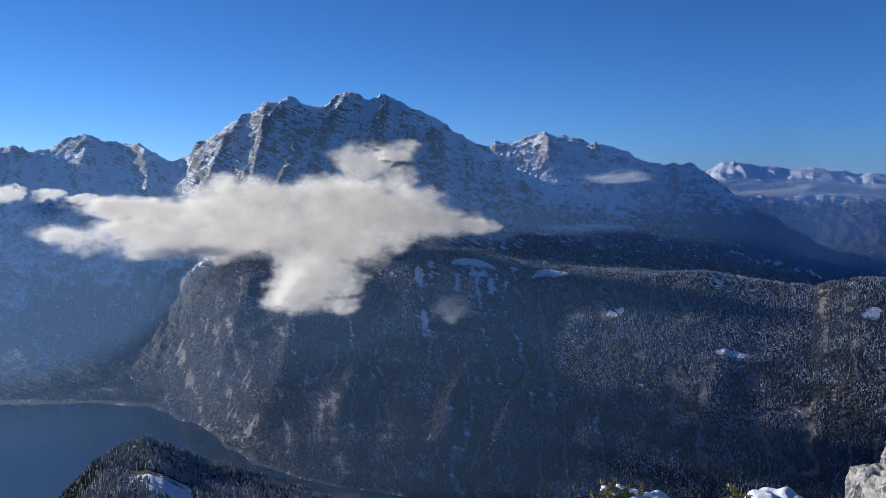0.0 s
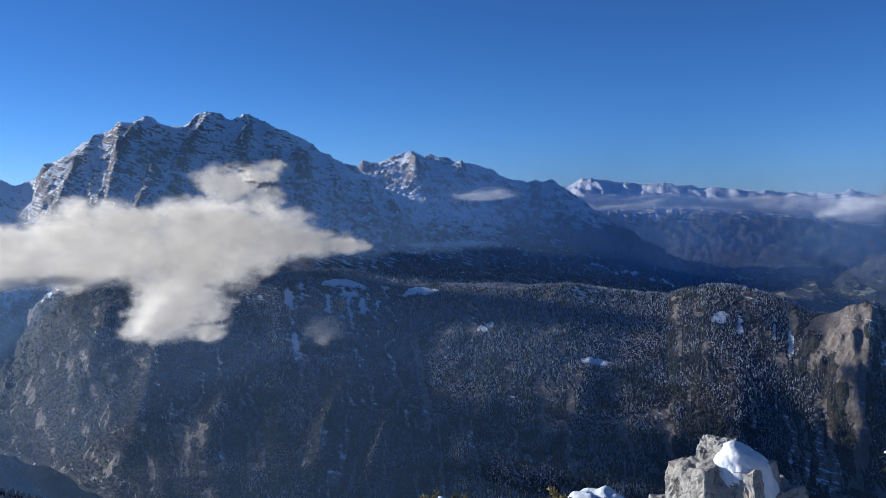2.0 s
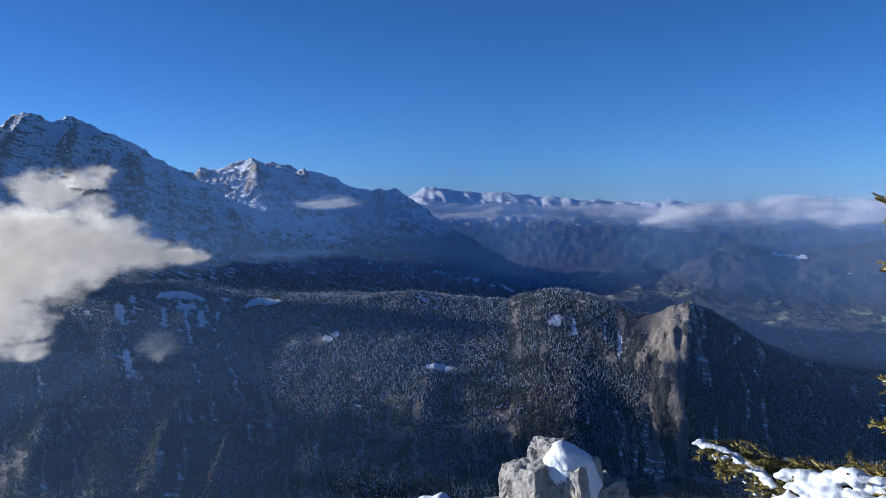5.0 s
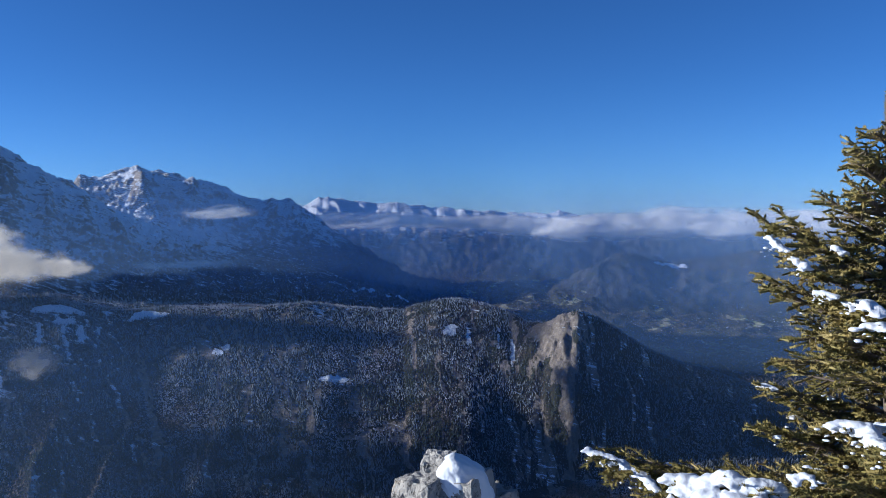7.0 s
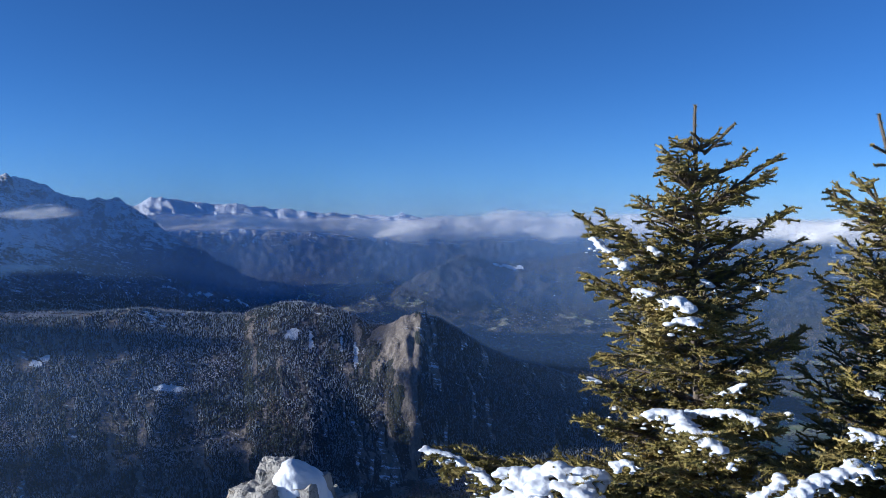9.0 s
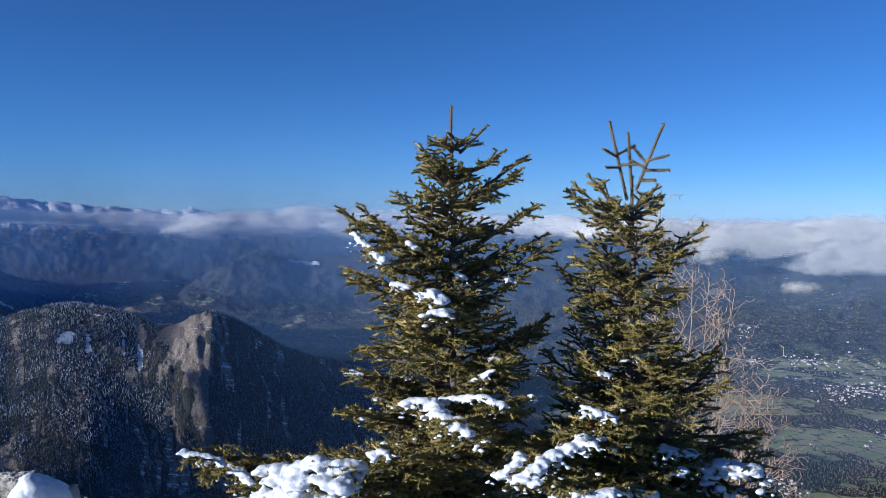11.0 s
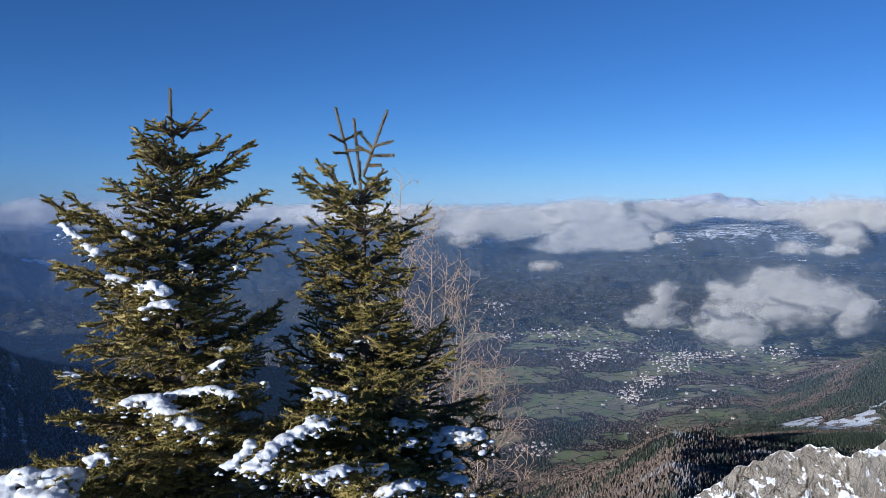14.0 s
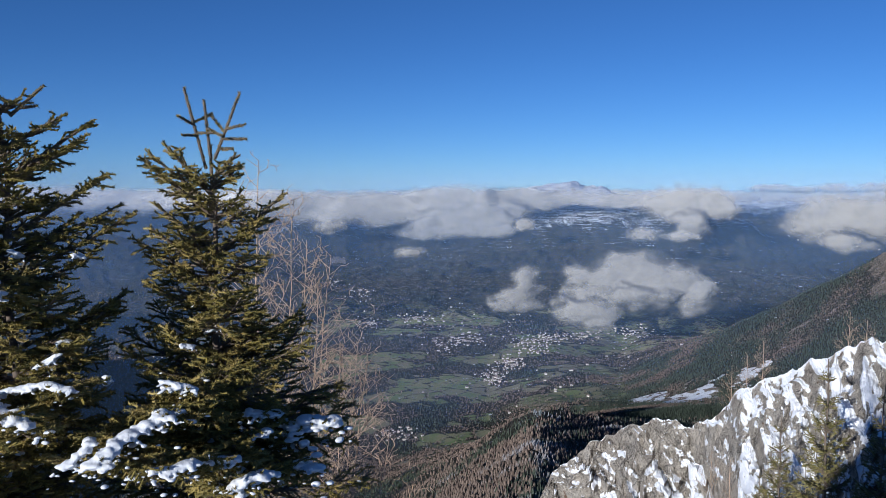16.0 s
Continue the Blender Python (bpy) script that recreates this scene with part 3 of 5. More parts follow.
for caz, cel, least, waz, wkm in CLEARINGS:
    d = ((AZ - caz) / waz) ** 2 + ((RR / KM - reach_km(caz, cel, least)) / wkm) ** 2 + 0.9 * fbm(X * 0.05, Y * 0.05, 4, 0.6, 43)
    inside = step01(-d, -1.1, -0.8)
    snow_cover, wood_cover = np.maximum(snow_cover, inside), wood_cover * (1 - inside)
# a pale gravel quarry above the far village
d = ((AZ + 74.0) / 0.55) ** 2 + ((RR / KM - reach_km(-74.0, -5.5, 8.0)) / 0.12) ** 2 + 0.6 * fbm(X * 0.05, Y * 0.05, 3, 0.6, 46)
dug = step01(-d, -1.1, -0.8)
snow_cover, wood_cover, field_cover = snow_cover * (1 - dug) - 0.3 * dug, wood_cover * (1 - dug), field_cover * (1 - dug)
# half-snowed pastures below the crag
for caz, ckm, waz, wkm in [(-99.0, 3.42, 2.4, 0.20), (-96.2, 3.62, 1.6, 0.12), (-103.0, 3.5, 1.3, 0.10)]:
    d = ((AZ - caz) / waz) ** 2 + ((RR / KM - ckm) / wkm) ** 2 + 1.2 * fbm(X * 0.05, Y * 0.05, 4, 0.6, 44)
    inside = step01(-d, -1.1, -0.8)
    thaw = step01(fbm(X * 0.11, Y * 0.11, 4, 0.6, 45), -0.25, 0.0)
    snow_cover, wood_cover = np.maximum(snow_cover, inside * (0.25 + 0.7 * thaw)), wood_cover * (1 - inside)
# avalanche tracks and rides through the woods hold snow
track = fbm(AZ * 1.5 + 2.0 * patchy, RR * 0.006 + patchy, 4, 0.6, 47) * (RR > 560) * (RR < 1010) * LEFT
track = step01(track, 0.30, 0.48)
wood_cover, snow_cover = wood_cover * (1 - 0.8 * track), snow_cover + 0.4 * track * step01(0.25 - SUNNY, 0, 0.3)
wood_cover = wood_cover * (1 - field_cover)
for name, values in (("snow", snow_cover * (1 - 0.25 * wood_cover)), ("field", field_cover), ("wood", wood_cover), ("lot", lot), ("distant", step01(RR, 25, 160))):
    vert_attr(land_me, name, np.clip(values, -1, 1).ravel())
ground = part("ground", land_me, LAND)
tagged(ground, "snowy limestone mountains above wooded slopes and green valley fields", "mountains", kind="structure")

# ---- the lake ----
lake_az = np.linspace(46, 2, 60)
near, faraway = 2.6 * KM, 5.7 * KM
ring = [(-math.sin(radians(v)) * q, math.cos(radians(v)) * q, LAKE_Z) for q in (near, faraway) for v in lake_az]
k = len(lake_az)
lake = part("lake", mesh_from("lake", ring, [(i, i + 1, k + i + 1, k + i) for i in range(k - 1)]), WATER)
tagged(lake, "dark blue mountain lake between steep wooded slopes", "lake", kind="structure")

# ---- far woods ----
rng = np.random.RandomState(5)


def grid_value(values, az, r):
    i = np.clip(np.searchsorted(r_rows, r) - 1, 0, nr - 1)
    j = np.clip(np.searchsorted(-az_cols, -az) - 1, 0, nc - 1)
    return values[i, j]


SKYLINE = np.maximum.accumulate(ZZ / RR, axis=0)


def woods(count, az0, az1, r0, r1, size):
    az, r = rng.uniform(az0, az1, count), np.exp(rng.uniform(np.log(r0), np.log(r1), count))
    keep = (rng.uniform(0.15, 1.0, count) < grid_value(wood_cover, az, r)) & (grid_value(ZZ, az, r) > LAKE_Z + 0.5)
    az, r = az[keep], r[keep]
    z = land(az, r)
    seen = ((z + 4) / r > grid_value(SKYLINE, az, r) - 0.002) | (rng.uniform(0, 1, len(r)) < 0.06)      # slopes turned away are wooded thinly
    az, r, z = az[seen], r[seen], z[seen]
    x, y = -np.sin(np.radians(az)) * r, np.cos(np.radians(az)) * r
    # Bench woods lose brown here: part of their blue shade is put into tone.
    tone = fbm(x * 0.012 + 7, y * 0.012, 3, 0.5, 71) * 0.9 + 0.47 + rng.normal(0, 0.16, len(x)) + 0.25 * step01(-z / KM * 1000, 850, 1150) - 0.42 * step01(-az, 0, 12) * (r < 1000) * (az > -60) + 0.05 * (r < 470) - 0.35 * (r < 470) * (az > 0) + 0.10 * (az < -62) * (r > 470) - 0.4 * step01(-az, 93, 97) * (r > 420) * (r < 1000)
    rime = 0.5 * step01(-az, 38.2, 39) * (az > -50) * (r > 700) * (r < 1010) + 0.6 * (r < 470) * (az > 0) + 0.15 * (r < 470) + 0.34 * step01(-az, 0, 12) * (r < 1010) * (az > -60) * (r > 500) + step01(z / KM * 1000, -1250, -500) * grid_value(LEFT * 0.5 + 0.2, az, r) + grid_value(LEFT, az, r) * 0.32 * step01(r, 400, 600) * step01(-r, -1450, -1250) - 0.35 * step01(r, 1250, 1450) + rng.normal(0, 0.07, len(x)) + 0.6 * fbm(x * 0.03, y * 0.03, 4, 0.6, 81) - 1.3 * np.clip(grid_value(SUNNY, az, r), 0, 1)
    h = size * rng.uniform(0.65, 1.3, len(x)) * (0.75 + r / 4000)
    w = h * np.where(tone > 0.5, 0.30, 0.19) * rng.uniform(0.85, 1.25, len(x))
    return x, y, z, h, w, tone, rime


sets = [woods(16000, 8, -72, 395, 560, 2.8), woods(250000, 33, -62, 560, 1040, 2.5), woods(36000, 33, -60, 1040, 1450, 3.6), woods(80000, -62, -114, 470, 1300, 2.3), woods(50000, -92, -114, 500, 960, 2.1), woods(26000, -26, -112, 1300, 2200, 3.8)]
close = [woods(15000, 30, 5, 190, 400, 2.3), woods(20000, -72, -114, 160, 470, 2.5)]
x, y, z, h, w, tone, rime = (np.concatenate(v) for v in zip(*sets))
turn = rng.uniform(0, 6.28, len(x))
ringv = []
for side in range(3):
    q = turn + side * 2 * np.pi / 3
    lift = np.where(tone > 0.5, 0.36, 0.06)
    ringv.append(np.stack([x + w * np.cos(q), y + w * np.sin(q), z + h * lift * rng.uniform(0.7, 1.3, len(x))], -1))
top = np.stack([x + w * rng.normal(0, 0.12, len(x)), y, z + h * np.where(tone > 0.5, 0.82, 1.0)], -1)
verts = np.stack([top, *ringv], 1)
base = np.arange(len(x)) * 4
faces = np.concatenate([np.stack([base, base + 1 + side, base + 1 + (side + 1) % 3], -1) for side in range(3)])
woods_me = mesh_from("far_woods", verts.reshape(-1, 3), faces)
vert_attr(woods_me, "tone", np.repeat(tone, 4))
vert_attr(woods_me, "rime", np.repeat(rime, 4))


def tiered(x, y, z, h, w, tone, rime):
    """Conifers with two skirts of boughs each."""
    n, sides = len(x), 5
    turn = rng.uniform(0, 6.28, n)
    rows = []
    for low, high, wide in ((0.08, 0.62, 1.0), (0.40, 1.0, 0.66)):
        rows.append(np.stack([x, y, z + h * high], -1))
        for k in range(sides):
            q = turn + k * 2 * np.pi / sides
            r = w * wide * rng.uniform(0.75, 1.25, n)
            rows.append(np.stack([x + r * np.cos(q), y + r * np.sin(q), z + h * (low + rng.uniform(-0.05, 0.05, n))], -1))
    base = np.arange(n) * 2 * (sides + 1)
    f = [np.stack([base + t * (sides + 1), base + t * (sides + 1) + 1 + k, base + t * (sides + 1) + 1 + (k + 1) % sides], -1) for t in range(2) for k in range(sides)]
    me = mesh_from("near_woods", np.stack(rows, 1).reshape(-1, 3), np.concatenate(f))
    vert_attr(me, "tone", np.repeat(tone, 2 * (sides + 1)))
    vert_attr(me, "rime", np.repeat(rime, 2 * (sides + 1)))
    return me


tagged(part("near_woods", tiered(*(np.concatenate(v) for v in zip(*close))), WOODS), "dark spruce and brown larch woods on nearby hilltops", "woods", kind="stuff")
tagged(part("far_woods", woods_me, WOODS), "rimed spruce and bare beech woods on mountain slopes", "woods", kind="stuff")


# ---- clouds and haze ----
def cloud_material(name, onward, backward, scale):
    """Water droplets: most of the sunlight is scattered onwards through the sheet or back off it; ragged by noise."""
    m, t, out = material(name)
    p = node(t, "ShaderNodeVectorMath", {0: place_of(t), 1: (1.0, 1.0, 1.15)}, operation="MULTIPLY").outputs[0]
    veil = attr(t, "veil").outputs["Fac"]
    fringe = mth(t, "MULTIPLY", mth(t, "MULTIPLY", veil, mth(t, "SUBTRACT", 1.0, veil)), mth(t, "MULTIPLY", mth(t, "SUBTRACT", noisy(t, scale, 6, 0.62, p, 0.3), 0.5), 3.0))
    alpha = mth(t, "ADD", veil, fringe, clamp=True)
    # Cream instead of pure white: the sun's warmth is put into the droplet colour.
    white = (1.0, 0.955, 0.87) if backward > 0.2 else (1.0, 0.935, 0.82)
    d = node(t, "ShaderNodeBsdfDiffuse", {"Color": (*(v * backward for v in white), 1)})
    s = node(t, "ShaderNodeBsdfTranslucent", {"Color": (*(v * onward for v in white), 1)})
    body = node(t, "ShaderNodeAddShader", {0: d.outputs[0], 1: s.outputs[0]})
    mix = node(t, "ShaderNodeMixShader", {0: alpha, 1: node(t, "ShaderNodeBsdfTransparent").outputs[0], 2: body.outputs[0]})
    t.links.new(mix.outputs[0], out.inputs[0])
    return m


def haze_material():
    """Valley haze: faint sheets whose blue colour stands in for light scattered by air."""
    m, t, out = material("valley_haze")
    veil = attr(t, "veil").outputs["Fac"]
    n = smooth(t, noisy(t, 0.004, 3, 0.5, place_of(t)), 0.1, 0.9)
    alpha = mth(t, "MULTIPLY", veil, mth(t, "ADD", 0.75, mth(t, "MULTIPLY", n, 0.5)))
    # The haze's blue light is put into the sheet colour.
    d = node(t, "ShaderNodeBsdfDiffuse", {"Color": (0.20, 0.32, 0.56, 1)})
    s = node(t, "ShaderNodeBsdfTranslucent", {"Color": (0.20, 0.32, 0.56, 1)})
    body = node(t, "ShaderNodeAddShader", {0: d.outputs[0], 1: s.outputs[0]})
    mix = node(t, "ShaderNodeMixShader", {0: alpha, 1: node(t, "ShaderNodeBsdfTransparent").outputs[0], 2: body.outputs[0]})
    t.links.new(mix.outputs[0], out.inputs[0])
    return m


# Copies of one droplet material, brightness set by the side the sun strikes.
SUNLIT_THROUGH = cloud_material("backlit_droplets", 0.66, 0.10, 0.03)
SIDELIT = cloud_material("sidelit_droplets", 0.54, 0.5, 0.025)
FRONTLIT = cloud_material("frontlit_droplets", 0.13, 0.37, 0.025)
HAZE = haze_material()


def cloud(name, label, blobs, seed, mat, density=0.93, ragged=0.42, relief=0.5, fine=0.12, fuller=0.12, soft=0.2, stretch=1.0):
    """Blobs: heading, elevation, kilometres, half width and half height in degrees. One cloud: a billowing skin of droplets with thinner veils before and behind it."""
    b = np.array(blobs, dtype=float)
    a0, a1 = (b[:, 0] - 2.1 * b[:, 3]).min(), (b[:, 0] + 2.1 * b[:, 3]).max()
    e0, e1 = (b[:, 1] - 2.4 * b[:, 4]).min(), (b[:, 1] + 2.4 * b[:, 4]).max()
    A, E = np.meshgrid(np.arange(a0, a1, fine), np.arange(e0, e1, fine * 0.7))
    tall = np.median(b[:, 4])
    q = 0.45 / tall
    wa = A + 0.55 * tall * fbm(A * q * 0.6 * stretch, E * q, 4, 0.55, seed) * 1.6
    we = E + 0.38 * tall * fbm(A * q * 0.6 * stretch + 9, E * q + 4, 4, 0.55, seed + 5)
    g = [1 - np.abs((wa - r[0]) / (1.15 * r[3])) ** 2.2 - np.abs((we - r[1]) / (1.15 * r[4])) ** 2 for r in b]
    w = [np.exp(np.clip(4 * v, -40, 8)) for v in g]
    total = sum(w) + 1e-18
    field = np.log(total) / 4
    body = np.clip(field + fuller + 0.15, 0, 1.3)
    field = np.clip(field, -3, 1.15) + fuller + ragged * fbm(A * q * 0.6 * stretch + 3, E * q * 1.1, 6, 0.58, seed + 9)
    km = sum(v * r[2] for v, r in zip(w, b)) / total
    thick = sum(v * r[4] for v, r in zip(w, b)) / total * km * KM * math.pi / 180
    lumps = fbm(A * q * 0.6 * stretch + 21, E * q * 0.8, 3, 0.4, seed + 13)
    verts, faces, veil, start = [], [], [], 0
    layers = ((-0.6, 0.0, 1.5, 0.22), (0.0, -0.7 - 0.8 * soft, 1.0 + 0.2 * soft, density), (0.5, -1.2, 1.3, 0.45), (0.95, -1.7, 1.4, 0.28))
    for sheet, (shift, low, high, dense) in enumerate(layers):
        own = ragged * fbm(A * q * 0.9 * stretch + 7 * sheet, E * q * 1.0 + 3 * sheet, 6, 0.6, seed + 17 + sheet)
        r = km * KM + thick * (shift - relief * (0.85 * body ** 0.8 + 0.55 * lumps + 0.05 * own))
        al = dense * step01(field + 0.8 * own + (0.2 * lumps if shift else 0), low, high)
        v = np.stack([-np.sin(np.radians(A)) * r, np.cos(np.radians(A)) * r, np.tan(np.radians(E)) * r], -1).reshape(-1, 3)
        i = np.arange(A.size).reshape(A.shape)
        f = np.stack([i[:-1, :-1], i[1:, :-1], i[1:, 1:], i[:-1, 1:]], -1).reshape(-1, 4)
        f = f[(al.ravel()[f] > 0.002).any(axis=1)]
        used = np.unique(f)
        back = np.full(A.size, -1)
        back[used] = np.arange(len(used))
        verts.append(v[used])
        veil.append(al.ravel()[used])
        faces.append(back[f] + start)
        start += len(used)
    me = mesh_from(name, np.concatenate(verts), np.concatenate(faces), True)
    vert_attr(me, "veil", np.concatenate(veil))
    return tagged(part(name, me, mat), label, "cloud", kind="stuff")


cloud("cloud", "bright ragged cloud drifting across the mountain face",
      [(22.0, -3.5, 4.4, 3.0, 0.6), (19.5, -1.9, 4.4, 4.0, 0.65), (17.5, -4.2, 4.4, 5.0, 0.8), (13.5, -1.7, 4.4, 3.4, 1.2), (14.0, -3.2, 4.4, 5.0, 1.3),
       (8.0, -2.2, 4.4, 4.2, 1.6), (9.0, -4.4, 4.4, 3.4, 1.5), (4.0, -2.8, 4.4, 3.4, 1.4), (0.6, -3.0, 4.4, 2.4, 1.0), (-1.6, -3.3, 4.4, 1.3, 0.5),
       (9.6, -6.6, 4.4, 2.2, 1.6), (10.3, -8.2, 4.4, 1.4, 1.2), (7.8, -9.0, 4.4, 1.3, 0.5)], 3, SUNLIT_THROUGH, 0.93, 0.85, 0.08, 0.09, 0.2, 0.9)
cloud("cloud", "soft wisp of cloud rising over the rock face", [(5.6, 1.3, 5.2, 1.7, 0.8), (3.6, 2.0, 5.3, 1.2, 0.6), (3.6, 0.2, 5.2, 1.1, 0.7)], 15, SUNLIT_THROUGH, 0.34, 0.8, relief=0.08, fine=0.07, soft=0.8)
cloud("cloud", "small wisp of cloud over the wooded slope", [(-0.8, -9.3, 3.7, 0.9, 0.65)], 4, SUNLIT_THROUGH, 0.4, 0.9, relief=0.08, fine=0.06, soft=0.6)
cloud("cloud", "small bright wisp of cloud beside a snowy ridge", [(29.0, -0.9, 5.5, 0.9, 0.35), (26.8, -1.0, 5.4, 0.8, 0.25), (24.5, -1.3, 5.4, 0.9, 0.2)], 5, SUNLIT_THROUGH, 0.6, 0.8, relief=0.08, fine=0.06, soft=0.8)
cloud("cloud", "thin streak of cloud along the tree line", [(-8.5, -3.4, 6.2, 2.4, 0.18), (-11.5, -3.3, 6.4, 2.0, 0.14), (-8.0, -5.0, 6.2, 1.6, 0.22)], 6, SIDELIT, 0.2, 0.6, fine=0.08, stretch=0.4, soft=0.8)
cloud("cloud", "thin bright cloud in a high snowy bowl", [(-12.5, 0.2, 8.8, 1.6, 0.28), (-13.2, 0.3, 8.8, 0.8, 0.3)], 7, SIDELIT, 0.6, 0.6, fine=0.06, stretch=0.4, soft=0.5)
cloud("cloud_bank", "long flat bank of cloud below the far ridges",
      [(-20.8, -0.5, 13.5, 2.0, 0.34), (-24.0, -0.45, 13.5, 3.0, 0.4), (-27.6, -0.6, 13.5, 2.0, 0.3), (-31.0, -0.7, 13.5, 2.4, 0.4), (-35.0, -1.0, 13.5, 3.0, 0.48),
       (-37.5, -1.2, 13.3, 2.0, 0.55), (-41.0, -1.1, 13.3, 3.4, 0.65), (-45.2, -0.85, 13.3, 3.2, 0.72), (-49.0, -1.0, 13.3, 3.4, 0.65), (-53.5, -0.95, 13.3, 3.4, 0.65),
       (-58.0, -1.0, 13.3, 3.4, 0.55), (-63.0, -1.05, 13.3, 3.6, 0.5), (-67.5, -1.25, 13.0, 3.2, 0.5)], 8, SIDELIT, 0.88, 0.45, relief=0.8, fuller=0.4, fine=0.14, stretch=0.45, soft=0.2)
cloud("cloud_bank", "billowing cloud bank capping the valley heights",
      [(-71.5, -1.6, 12.3, 3.0, 0.7), (-75.0, -1.9, 12.2, 3.0, 0.75), (-78.5, -1.8, 12.2, 2.8, 0.8), (-82.0, -1.6, 12.0, 2.6, 0.95), (-84.4, -1.7, 12.0, 1.7, 1.0),
       (-83.6, -2.8, 12.0, 1.8, 0.8), (-85.2, -3.4, 12.0, 1.2, 0.4), (-80.6, -3.2, 12.0, 1.8, 0.5), (-86.2, -1.4, 12.1, 1.6, 0.7), (-87.5, -1.1, 12.3, 2.6, 0.55), (-91.0, -1.05, 12.4, 3.0, 0.42), (-94.5, -1.0, 12.4, 2.6, 0.42), (-98.0, -0.95, 12.4, 2.6, 0.42)], 9, FRONTLIT, 0.85, 0.6, relief=0.2, fine=0.12, stretch=0.7, soft=0.4)
cloud("cloud", "puffy cloud with a ragged tail by the plateau's end",
      [(-98.6, -1.4, 11.4, 2.0, 0.85), (-97.0, -1.5, 11.4, 1.2, 0.6), (-100.4, -1.6, 11.4, 1.2, 0.6), (-99.0, -2.6, 11.2, 1.0, 0.8), (-98.6, -3.4, 11.2, 0.6, 0.45)], 10, FRONTLIT, 0.85)
cloud("cloud", "grey-white ragged cloud hanging before the wooded slope",
      [(-109.5, -2.2, 6.2, 2.6, 0.9), (-107.6, -2.8, 6.2, 1.5, 0.8), (-112.0, -1.8, 6.2, 2.4, 1.1), (-108.6, -3.8, 6.1, 1.1, 0.5)], 11, FRONTLIT, 0.8)
cloud("cloud", "loose puff of cloud low over the town",
      [(-95.0, -6.4, 5.6, 1.9, 1.0), (-92.6, -7.2, 5.6, 1.8, 1.2), (-97.2, -6.9, 5.6, 1.8, 1.0), (-92.0, -9.0, 5.5, 1.6, 0.9), (-95.6, -7.9, 5.5, 2.6, 0.9), (-99.4, -7.8, 5.6, 1.0, 0.8), (-92.8, -9.9, 5.5, 0.9, 0.5)], 12, FRONTLIT, 0.62, 0.8, fine=0.09)
cloud("cloud", "small torn cloud beside the larger puff", [(-87.6, -7.2, 5.7, 0.8, 0.8), (-87.0, -8.3, 5.7, 1.2, 0.6), (-85.8, -8.9, 5.7, 0.8, 0.3)], 13, FRONTLIT, 0.5, 0.8, fine=0.08)
for seed, (az, el, km, wide, tall) in enumerate([(-79.1, -5.0, 8.6, 0.8, 0.28), (-95.9, -3.6, 10.2, 0.9, 0.28), (-98.4, -3.7, 10.2, 0.8, 0.22), (-87.5, -3.0, 11.0, 0.5, 0.35), (-73.4, -3.1, 11.0, 0.8, 0.35)]):
    cloud("cloud", "tiny white cloud above the dark wooded foothills", [(az, el, km, wide, tall)], 20 + seed, FRONTLIT, 0.7, 0.7, fine=0.07)
cloud("cloud_sea", "distant level sea of cloud along the horizon",
      [(az, -0.9 + 0.10 * math.sin(az * 1.3), 18.3, 2.6, 0.3) for az in np.arange(-40, -117, -2.2)]
      + [(-104.0, -0.4, 18.6, 0.9, 0.2), (-106.0, -0.5, 18.6, 0.9, 0.2), (-108.0, -0.4, 18.6, 1.1, 0.25), (-110.5, -0.35, 18.6, 1.1, 0.25)], 14, FRONTLIT, 0.6)


def haze(label, line, strength, low, high, top):
    """An upright sheet standing in for hazy air along a line of the plan, fading out towards the ground and the sky.
    Strength: heading, thickness.
    """
    A, F = np.meshgrid(np.arange(40, -124, -0.8), np.linspace(0, 1, 40))
    r = sum(along(line, A + 0.4 * d)[0] for d in range(-9, 10, 2)) / 10
    floor_z = sum(land_height((A + 0.4 * d).ravel(), r.ravel())[0] for d in range(-9, 10, 2)).reshape(A.shape) / 10
    Z = floor_z - 2 + (top - floor_z + 2) * F
    verts = np.stack([-np.sin(np.radians(A)) * r, np.cos(np.radians(A)) * r, Z], -1).reshape(-1, 3)
    i = np.arange(A.size).reshape(A.shape)
    me = mesh_from("haze", verts, np.stack([i[:-1, :-1], i[1:, :-1], i[1:, 1:], i[:-1, 1:]], -1).reshape(-1, 4), True)
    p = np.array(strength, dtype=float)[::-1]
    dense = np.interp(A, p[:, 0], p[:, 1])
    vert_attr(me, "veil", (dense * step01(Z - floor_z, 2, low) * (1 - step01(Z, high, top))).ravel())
    return tagged(part("haze", me, HAZE), label, "haze", kind="stuff")


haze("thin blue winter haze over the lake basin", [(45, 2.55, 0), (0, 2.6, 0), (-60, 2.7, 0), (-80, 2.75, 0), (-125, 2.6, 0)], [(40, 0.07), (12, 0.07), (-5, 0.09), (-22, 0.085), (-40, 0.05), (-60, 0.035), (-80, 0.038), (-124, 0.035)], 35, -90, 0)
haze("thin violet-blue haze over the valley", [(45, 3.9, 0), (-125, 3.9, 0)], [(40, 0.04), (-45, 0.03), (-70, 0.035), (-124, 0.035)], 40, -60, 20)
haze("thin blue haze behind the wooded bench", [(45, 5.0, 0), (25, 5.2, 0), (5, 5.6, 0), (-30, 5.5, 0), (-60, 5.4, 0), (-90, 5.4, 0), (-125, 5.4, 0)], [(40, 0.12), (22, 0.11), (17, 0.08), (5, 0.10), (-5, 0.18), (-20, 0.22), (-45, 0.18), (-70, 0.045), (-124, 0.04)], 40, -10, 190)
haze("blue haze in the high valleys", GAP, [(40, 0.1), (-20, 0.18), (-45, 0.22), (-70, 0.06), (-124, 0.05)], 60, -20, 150)
